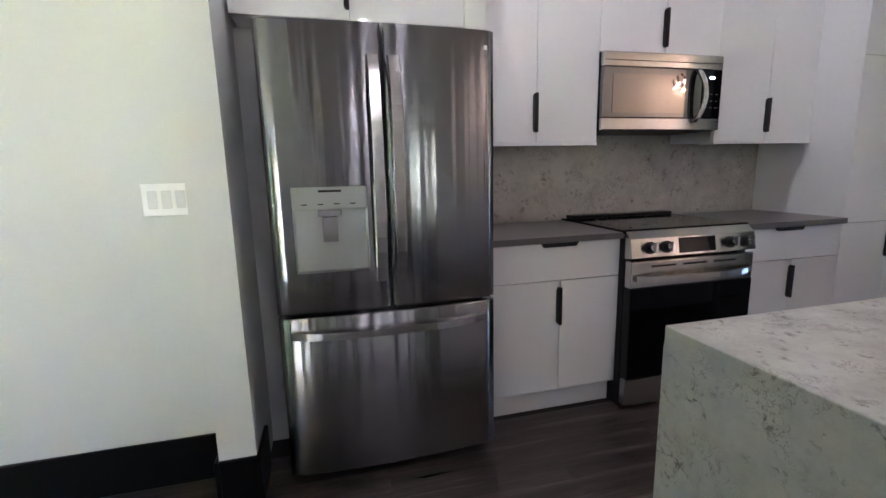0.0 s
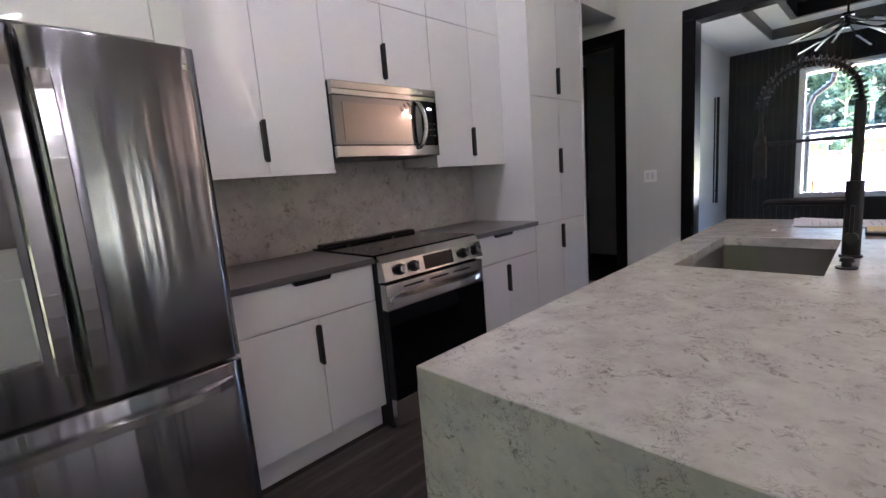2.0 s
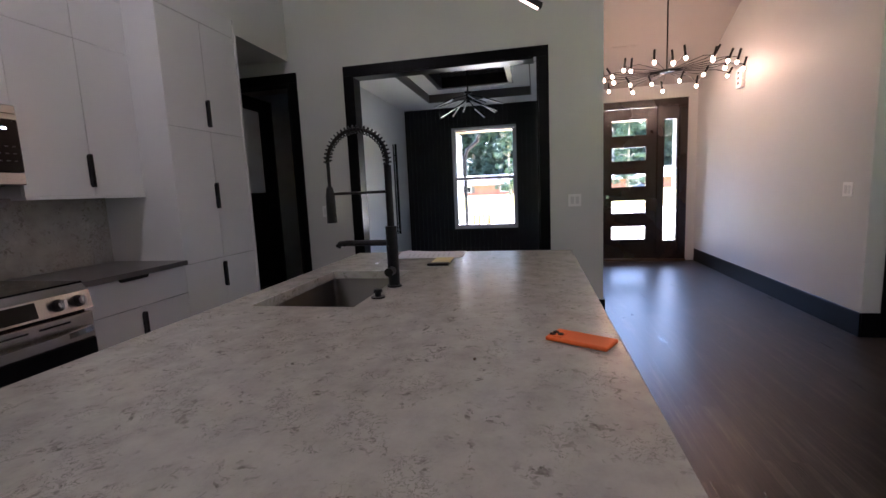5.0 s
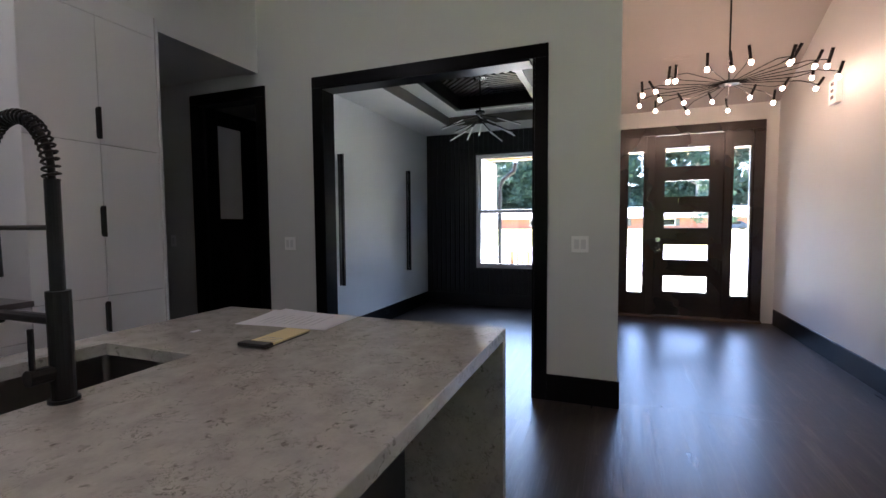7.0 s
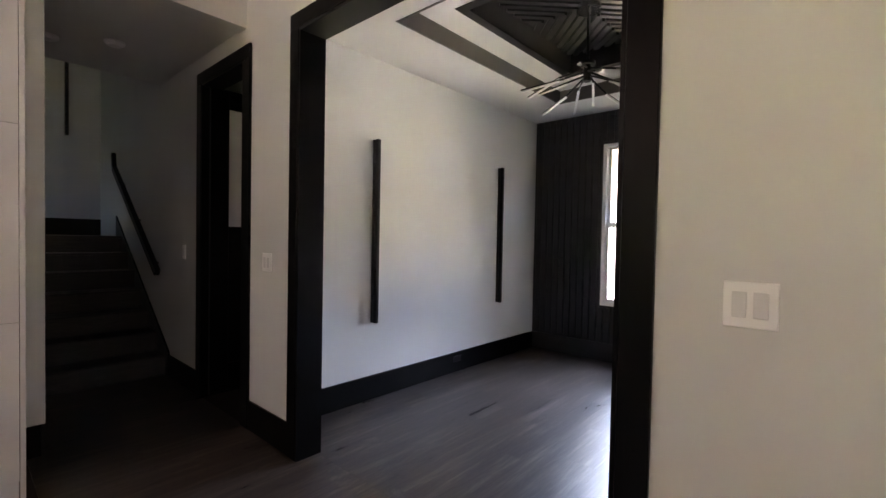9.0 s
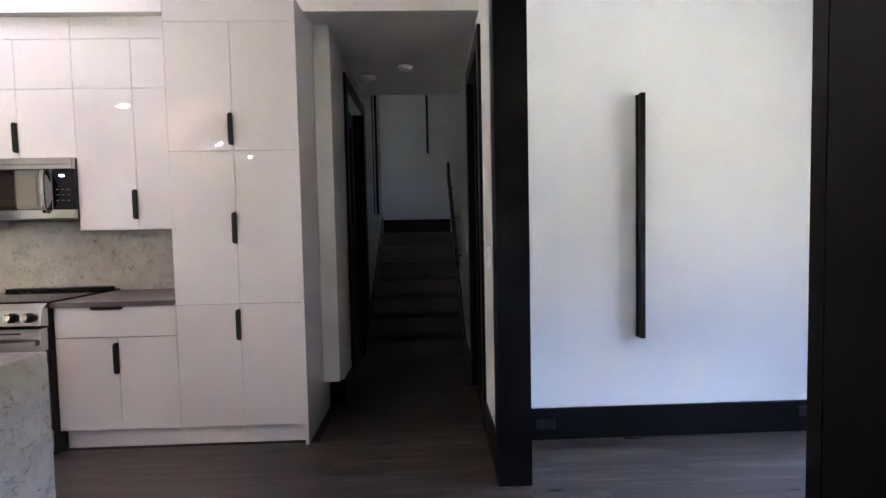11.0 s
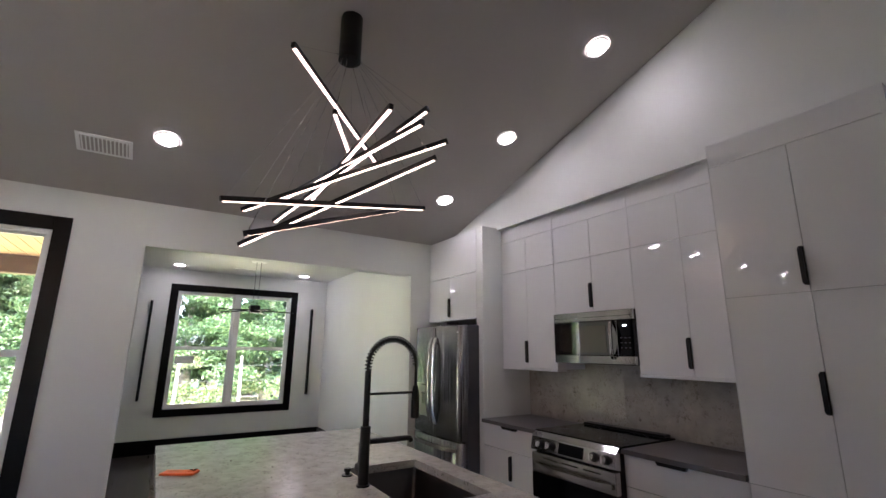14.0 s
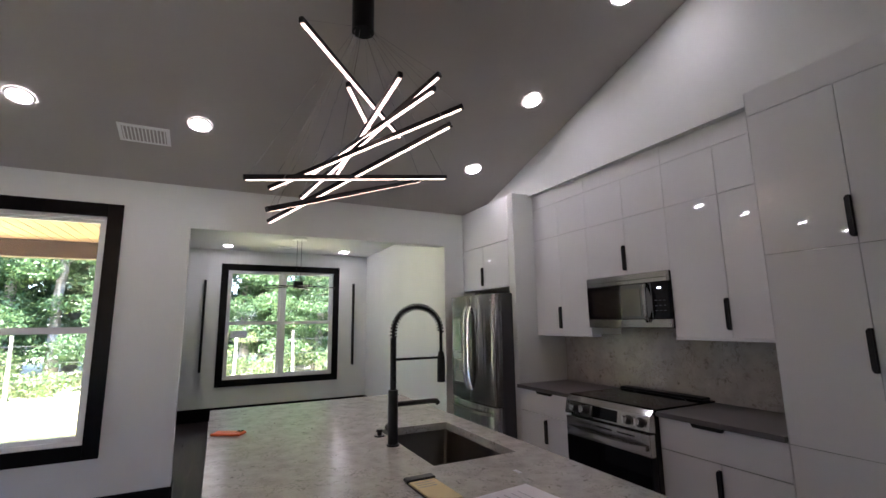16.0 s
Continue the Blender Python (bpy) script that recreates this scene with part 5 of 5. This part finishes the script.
# nook pendant
PX, PY = -6.135, -1.50
npd = thing("nook_pendant", (PX, PY, 2.03), "small black pendant with thin horizontal arms on wires", "pendant light")
part("canopy", rod(bmesh.new(), (PX, PY, EAVE - 0.03), (PX, PY, EAVE), 0.10, n=24), M_PLASTIC, npd)
part("wire", rod(rod(bmesh.new(), (PX, PY - 0.03, 2.08), (PX, PY - 0.03, EAVE - 0.03), 0.003, n=6), (PX, PY + 0.03, 2.08), (PX, PY + 0.03, EAVE - 0.03), 0.003, n=6), M_BLACK, npd)
part("hub", box(PX - 0.06, PX + 0.06, PY - 0.065, PY + 0.065, 1.985, 2.085, 0.01, 2), M_BLACK, npd)
for k in range(5):
    a = radians(72 * k + 82)
    u = Vector((math.cos(a), math.sin(a), 0))
    part("arm", bar4(bmesh.new(), Vector((PX, PY, 2.02)) + u * 0.05, Vector((PX, PY, 2.00)) + u * 0.52, 0.045, 0.014), M_BLACK, npd)

# ---- stairs ----
sta = thing("stairs", (0.58, 1.78, 0), "enclosed staircase with grey-brown vinyl treads rising to a landing", "stairs", kind="structure")
for k in range(7):
    y0 = 1.78 + 0.26 * k
    part("riser", box(0.102, DIN - 0.002, y0, y0 + 0.015, 0.18 * k + 0.001, 0.18 * (k + 1) - 0.0255), M_TREAD, sta, "vinyl-faced riser")
    part("tread", box(0.102, DIN - 0.002, y0 - 0.004, y0 + 0.275 if k < 6 else y0 + 0.02, 0.18 * (k + 1) - 0.025, 0.18 * (k + 1), 0.002), M_TREAD, sta)
part("landing", box(-1.298, DIN - 0.002, 3.625, 4.48, 1.16, 1.26), M_TREAD, sta)
part("skirt_board", prism(bmesh.new(), [(1.72, 0.0), (1.85, 0.0), (3.62, 1.22), (3.62, 1.50), (1.72, 0.22)], "x", 0.1005, 0.116), M_TRIM, sta, "black skirt board")
part("skirt_board", prism(bmesh.new(), [(1.72, 0.0), (1.85, 0.0), (3.62, 1.22), (3.62, 1.50), (1.72, 0.22)], "x", DIN - 0.016, DIN - 0.0005), M_TRIM, sta, "black skirt board")
hr = thing("handrail", (1.05, 2.0, 1.0), "black stair handrail on wall brackets", "handrail")
part("rail", bar4(bmesh.new(), (1.045, 1.86, 0.94), (1.045, 3.45, 2.04), 0.045, 0.06), M_BLACK, hr)
part("rail_end", bar4(bmesh.new(), (1.045, 3.45, 2.03), (1.045, 3.5, 2.22), 0.04, 0.05), M_BLACK, hr)
for y, z in ((2.05, 1.02), (2.65, 1.44), (3.25, 1.85)):
    part("bracket", tube(bmesh.new(), [(DIN, y, z), (1.045, y, z), (1.045, y, z + 0.04)], 0.008, 6), M_BLACK, hr)

# ---- black slats on the dining end wall ----
slw = thing("wall_dining_end", (EAST, -1.4, 0), "black vertically slatted feature wall", "wall", kind="structure")
part("backing", pierced(bmesh.new(), "x", EAST - 0.010, EAST - 0.0005, -2.79, -0.04, 0, 2.72, [(-1.99, -0.87, 0.605, 2.37)]), M_SLAT, slw)
k = 0
y = -2.785
while y < -0.10:
    y1 = y + 0.058
    spans = [(0.20, 2.715)]
    if y1 > -2.01 and y < -0.85:
        spans = [(0.20, 0.585), (2.39, 2.715)]
    for a, b in spans:
        part("slat", box(EAST - 0.028, EAST - 0.0105, y, y1, a, b, 0.002), M_SLAT, slw)
    y += 0.078
part("base_rail", box(EAST - 0.030, EAST - 0.0105, -2.785, -0.06, 0.0, 0.198), M_SLAT, slw)

# crumb of packing foam on the island
crm = thing("crumb", (-2.329, -2.165, 0.9155), "tiny brown crumb lying on the island", "debris")
_bm = bmesh.new()
bmesh.ops.create_icosphere(_bm, subdivisions=1, radius=0.0045, matrix=Matrix.Translation((-2.329, -2.165, 0.919)) @ Matrix.Diagonal((1.2, 0.9, 0.75, 1)))
part("bit", _bm, M_BEAM, crm)


# ---- outdoors ----
structure("ground", box(-300, 300, -300, 300, -0.6, -0.25), M_GROUND, "sunlit dry grass and clay yard", "ground")
structure("porch_slab_back", box(-7.6, WEST - 0.14, -8.2, NY0 - 0.14, -0.25, -0.06), M_CONCRETE, "pale concrete back porch slab", "porch floor")
structure("porch_slab_front", box(EAST + 0.15, 6.4, -6.1, 0.2, -0.25, -0.06), M_CONCRETE, "pale concrete front porch slab", "porch floor")
structure("lawn", box(-13, -7.7, -14, -1.0, -0.25, -0.24), M_LAWN, "sunlit mown grass behind the house", "lawn")
structure("lawn_front", box(27.0, 108, -120, 90, -0.25, -0.238), M_LAWN, "sunlit yellow-green grass beyond the driveway", "lawn")
structure("road", box(12.6, 27, -120, 90, -0.25, -0.235), M_CONCRETE, "pale sunlit driveway", "road")


def porch_roof(name, x0, x1, y0, y1, z, label):
    root = thing(name, ((x0 + x1) / 2, (y0 + y1) / 2, z), label, "porch roof", kind="structure")
    n = int((y1 - y0) / 0.14)
    for k in range(n):
        a = y0 + (y1 - y0) * k / n
        part("board", box(x0, x1, a + 0.003, a + (y1 - y0) / n - 0.003, z, z + 0.02, 0.003), M_PINE, root)
    part("deck", box(x0, x1, y0, y1, z + 0.021, z + 0.12), M_BEAM, root)
    return root


porch_roof("porch_roof_back", -7.55, WEST - 0.14, -6.3, NY0 - 0.15, 2.68, "pine-boarded back porch ceiling")
porch_roof("porch_roof_front", EAST + 0.15, 5.95, -6.0, 0.15, 2.68, "pine-boarded front porch ceiling")
for x, y, z, n in ((-7.45, -6.3, 2.68, "b"), (5.87, -5.0, 2.68, "f")):
    bmr = thing("porch_beam", (x, y, z), "brown stained timber porch beam", "beam", "porch beams")
    part("timber", box(x - 0.09, x + 0.09, y, y + (3.1 if n == "b" else 5.1), z - 0.24, z - 0.002, 0.005), M_BEAM if n == "b" else M_PINE, bmr)
for x, y in ((-7.45, -6.15), (5.87, -4.9), (5.87, -2.72)):
    c = thing("porch_post", (x, y, -0.06), "square white timber porch post", "post", "porch posts")
    part("shaft", box(x - 0.07, x + 0.07, y - 0.07, y + 0.07, -0.06, 2.44, 0.004), M_SIDING, c)
    part("base_trim", box(x - 0.09, x + 0.09, y - 0.09, y + 0.09, -0.06, 0.08, 0.004), M_SIDING, c)
# projecting wing beside the dining window
wg = thing("house_wing", (5.9, -0.35, -0.25), "white board-and-batten wing of the house", "wall", kind="structure")
part("siding", box(EAST + 0.15, 6.3, -0.75, -0.50, -0.25, 2.43), M_SIDING, wg)
for k in range(5):
    part("batten", box(EAST + 0.30 + k * 0.34, EAST + 0.345 + k * 0.34, -0.772, -0.7505, -0.25, 2.43, 0.002), M_SIDING, wg)
dsp = thing("downspout", (6.36, -0.80, -0.2), "black curved rainwater downspout", "downspout")
part("pipe", tube(bmesh.new(), [(6.38, -1.12, 2.46), (6.38, -1.09, 2.32), (6.36, -0.87, 2.14), (6.36, -0.81, 1.98), (6.36, -0.81, -0.055)], 0.04, 8), M_BLACK, dsp)
chr_ = thing("porch_chair", (7.3, -1.0, -0.235), "light wooden slatted porch chair", "chair")
for x in (7.1, 7.5):
    for y in (-1.2, -0.8):
        part("leg", box(x - 0.02, x + 0.02, y - 0.02, y + 0.02, -0.235, 0.20 if x < 7.3 else 0.68, 0.003), M_PINE, chr_)
for k in range(4):
    part("seat_slat", box(7.10 + k * 0.1, 7.18 + k * 0.1, -1.22, -0.78, 0.201, 0.22, 0.003), M_PINE, chr_)
    part("back_slat", box(7.48, 7.50, -1.20 + k * 0.11, -1.12 + k * 0.11, 0.24, 0.69, 0.003), M_PINE, chr_)

# far brick house beyond the lawn
fh = thing("brick_house", (114, -6, -0.25), "low red brick house with a pale roof far across the road", "house")
part("wall", box(110, 118, -62, 34, -0.25, 2.3), M_BRICK, fh)
part("roof", prism(bmesh.new(), [(109, 2.3), (119, 2.3), (114, 4.9)], "y", -63, 35), M_ROOF, fh)
for y in (-56, -46, -36, -26, -16, -6, 4, 14, 25):
    w = part("window", box(109.93, 109.999, y, y + 2.4, 0.6, 1.9), M_BLACKGLASS, fh)
    part("frame", pierced(bmesh.new(), "x", 109.88, 109.929, y - 0.15, y + 2.55, 0.45, 2.05, [(y, y + 2.4, 0.6, 1.9)]), M_VINYL, w)
    part("shutter", box(109.95, 109.998, y - 1.0, y - 0.2, 0.45, 2.05), M_STEEL_SIDE, w)
car = thing("parked_car", (96, -24, -0.25), "dark blue car parked across the road", "car")
M_CAR = mat("dark_blue_car_paint", (0.02, 0.04, 0.10), 0.2, 0.3)
part("body", prism(bmesh.new(), [(-26.6, 0.05), (-22.0, 0.05), (-21.9, 0.6), (-22.9, 0.8), (-23.7, 1.4), (-25.4, 1.42), (-26.2, 0.9), (-26.7, 0.75)], "x", 95.2, 97.0), M_CAR, car)
for y in (-25.7, -22.9):
    for x in (95.2, 96.82):
        wl = part("wheel", rod(bmesh.new(), (x - 0.02, y, 0.08), (x + 0.18, y, 0.08), 0.33, n=20), M_BLACK, car)
part("side_window", box(95.17, 95.199, -25.3, -23.6, 0.85, 1.28), M_BLACKGLASS, car)


# ---- trees ----
def trunk_mesh(seed, h):
    rng = random.Random(seed)
    bm = bmesh.new()
    pts, rs, x, y = [], [], 0.0, 0.0
    for k in range(9):
        u = k / 8
        pts.append((x, y, u * h))
        rs.append(0.16 * (1 - u) ** 0.8 + 0.015 + (0.06 if k == 0 else 0))
        x += rng.uniform(-0.12, 0.12)
        y += rng.uniform(-0.12, 0.12)
    tube(bm, pts, rs, 8)
    for k in range(14):
        j = rng.randint(3, 7)
        p = Vector(pts[j])
        a = rng.uniform(0, 6.28)
        q = p + Vector((math.cos(a), math.sin(a), rng.uniform(0.2, 0.8))) * rng.uniform(0.8, 1.9)
        tube(bm, [p, p.lerp(q, 0.5) + Vector((0, 0, 0.1)), q], [0.05, 0.035, 0.012], 5)
    return mesh_of("trunk", bm, M_BARK, True)


def leaf_mesh(name, seed, count, blobs, size, material):
    """Many small bent leaves scattered through uneven clumps."""
    rng = np.random.default_rng(seed)
    b = rng.integers(0, len(blobs), count)
    c = np.array([q[:3] for q in blobs])[b]
    r = np.array([q[3:] for q in blobs])[b]
    d = rng.normal(size=(count, 3))
    d /= np.linalg.norm(d, axis=1)[:, None]
    p = c + d * r * rng.uniform(0.35, 1.0, count)[:, None] ** 0.6
    a = rng.normal(size=(count, 3))
    a /= np.linalg.norm(a, axis=1)[:, None]
    e = np.cross(a, rng.normal(size=(count, 3)))
    e /= np.linalg.norm(e, axis=1)[:, None]
    s = (size * rng.uniform(0.6, 1.4, count))[:, None]
    verts = np.stack([p - a * s, p + e * s * 0.45, p + a * s, p - e * s * 0.45], 1).reshape(-1, 3)
    faces = np.arange(count * 4).reshape(-1, 4)
    me = bpy.data.meshes.new(name)
    me.from_pydata(verts.tolist(), [], faces.tolist())
    me.materials.append(material)
    return me


TREES, FAR_TREES = [], []
for s, h in ((1, 9.0), (2, 7.5), (3, 10.5)):
    rr = random.Random(s * 7)
    blobs = []
    for k in range(54):
        u = rr.uniform(0.08, 1.0)
        a, rad = rr.uniform(0, 6.28), rr.uniform(0.3, 2.3) * (1.15 - 0.6 * u)
        blobs.append((rad * math.cos(a), rad * math.sin(a), u * h, rr.uniform(0.35, 0.85), rr.uniform(0.35, 0.85), rr.uniform(0.2, 0.5)))
    TREES.append((trunk_mesh(s, h), leaf_mesh("crown", s, 30000, blobs, 0.055, M_LEAF)))
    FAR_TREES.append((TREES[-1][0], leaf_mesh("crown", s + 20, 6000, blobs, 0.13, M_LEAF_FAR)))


def tree(x, y, kind, turn, scale, label="broadleaf tree with a dense green crown", far=True):
    root = thing("tree", (x, y, -0.25), label, "tree", "trees round the yard")
    for n, me in zip(("trunk", "crown"), (FAR_TREES if far else TREES)[kind]):
        ob = new(n, me)
        ob.parent = root
    root.rotation_euler = (0, 0, turn)
    root.scale = (scale, scale, scale)


rng = random.Random(11)
for k in range(22):
    tree(-15.5 - rng.uniform(0, 2.5), -17 + k * 1.25 + rng.uniform(-0.5, 0.5), k % 3, rng.uniform(0, 6.28), rng.uniform(0.85, 1.15), far=False)
for k in range(16):
    tree(-20 - rng.uniform(0, 3), -24 + k * 2.3 + rng.uniform(-0.8, 0.8), (k + 1) % 3, rng.uniform(0, 6.28), rng.uniform(1.2, 1.6))
for k in range(14):
    tree(-24 + k * 2.0 + rng.uniform(-0.6, 0.6), -19 - rng.uniform(0, 4), k % 3, rng.uniform(0, 6.28), rng.uniform(1.0, 1.4))
for k in range(24):
    tree(124 + rng.uniform(0, 20), -110 + k * 7.4 + rng.uniform(-2, 2), k % 3, rng.uniform(0, 6.28), rng.uniform(2.6, 4.0))
for x, y, s in ((88, -19.5, 1.6), (92, 3.0, 1.5)):
    tree(x, y, 2, x, s, "yard tree with a slim trunk and green crown")
# undergrowth along the wood's edge
rr = random.Random(4)
blobs = [(-14.2 + rr.uniform(-1.2, 0.6), -20 + 0.45 * k, rr.uniform(-0.1, 0.55), 0.5, 0.5, rr.uniform(0.3, 0.6)) for k in range(72)]
tagged(new("undergrowth", leaf_mesh("undergrowth", 9, 45000, blobs, 0.05, M_GRASS)), "weedy green undergrowth at the wood's edge", "undergrowth", kind="stuff")
blobs = [(-21 + rr.uniform(-2, 2), -26 + 0.9 * k, rr.uniform(0.5, 5.5), 1.4, 1.2, 1.2) for k in range(56)]
tagged(new("far_woods", leaf_mesh("far_woods", 10, 70000, blobs, 0.15, M_LEAF)), "dense green woods behind the yard", "woods", kind="stuff")
blobs = [(136 + rr.uniform(-7, 9), -130 + 0.46 * k, rr.uniform(-1, 33), 4.5, 4.0, 3.6) for k in range(500)]
tagged(new("far_woods_front", leaf_mesh("far_woods_front", 12, 130000, blobs, 0.95, M_LEAF_FAR)), "dense green woods beyond the far house, shade and haze in the leaf colour", "woods", kind="stuff")
fn = thing("fence", (-13.2, -6, -0.25), "wire fence on pale wooden posts", "fence")
for k in range(13):
    y = -16 + 1.55 * k
    part("post", rod(bmesh.new(), (-13.2, y, -0.25), (-13.2 + 0.06 * math.sin(k * 2.1), y + 0.08 * math.sin(k), 1.3), 0.045, 0.036, 8), M_BARK, fn)
for z in (0.25, 0.65, 1.05):
    part("wire", rod(bmesh.new(), (-13.2, -16, z), (-13.2, 2.6, z), 0.006, n=5), M_STEEL_SIDE, fn)

# ---- floor planks ----
fl = thing("floor", (0, -2, 0), "dark grey-brown wood-look vinyl plank floor", "floor", kind="structure")
_bm = bmesh.new()
for a in ((WEST - 0.13, DIN + 0.13, -8.2, 0.72), (DIN + 0.13, EAST + 0.1, -4.93, 0.1), (-0.07, DIN, 0.72, 1.9), (NX - 0.1, WEST - 0.13, NY0 - 0.1, 0.1), (0.85, 2.0, -8.1, -4.93)):
    bx(_bm, *a, -0.12, -0.004)
part("underlay", _bm, M_GROOVE, fl)
PW, PL = 0.184, 1.22


def plank_mesh(length):
    return mesh_of("plank", box(0, length - 0.0003, 0, PW - 0.0003, -0.0039, 0.0), M_FLOOR)


full = plank_mesh(PL)
cache = {}
rest_v, rest_f = [], []
rooms = ((DIN + 0.131, EAST, -4.80, -0.04), (WEST, DIN + 0.13, -4.80, 0.02), (0.05, DIN, 0.02, 1.78), (NX, WEST, NY0, NY1), (WEST, 0.72, -8.08, -4.80))
count = 0
for ri, (x0, x1, y0, y1) in enumerate(rooms):
    for j in range(math.floor(y0 / PW), math.ceil(y1 / PW)):
        ya, yb = max(y0, j * PW), min(y1, (j + 1) * PW)
        if yb - ya < 0.01:
            continue
        shift = ((j * 0.417) % 1.0) * PL
        k = math.floor((x0 - shift) / PL)
        while shift + k * PL < x1:
            xa, xb = max(x0, shift + k * PL), min(x1, shift + (k + 1) * PL)
            k += 1
            if xb - xa < 0.01:
                continue
            hidden = IX0 < xa and xb < IX1 and IY0 < ya and yb < IY1
            if ri < 3 and count < 300 and not hidden:
                ob = new("plank", full)
                ob.parent = fl
                ob.location = (xa - fl.location.x, ya - fl.location.y, 0)
                ob.scale = ((xb - xa) / PL, (yb - ya) / PW, 1)
                count += 1
            else:
                n = len(rest_v)
                rest_v += [(xa, ya, 0), (xb - 0.0003, ya, 0), (xb - 0.0003, yb - 0.0003, 0), (xa, yb - 0.0003, 0)]
                rest_f.append((n, n + 1, n + 2, n + 3))
_me = bpy.data.meshes.new("plank_field")
_me.from_pydata(rest_v, [], rest_f)
_me.materials.append(M_FLOOR)
_o = new("plank_field", _me)
_o.parent = fl
_o.matrix_parent_inverse = Matrix.Translation(fl.location).inverted()
tagged(_o, kind="stuff")
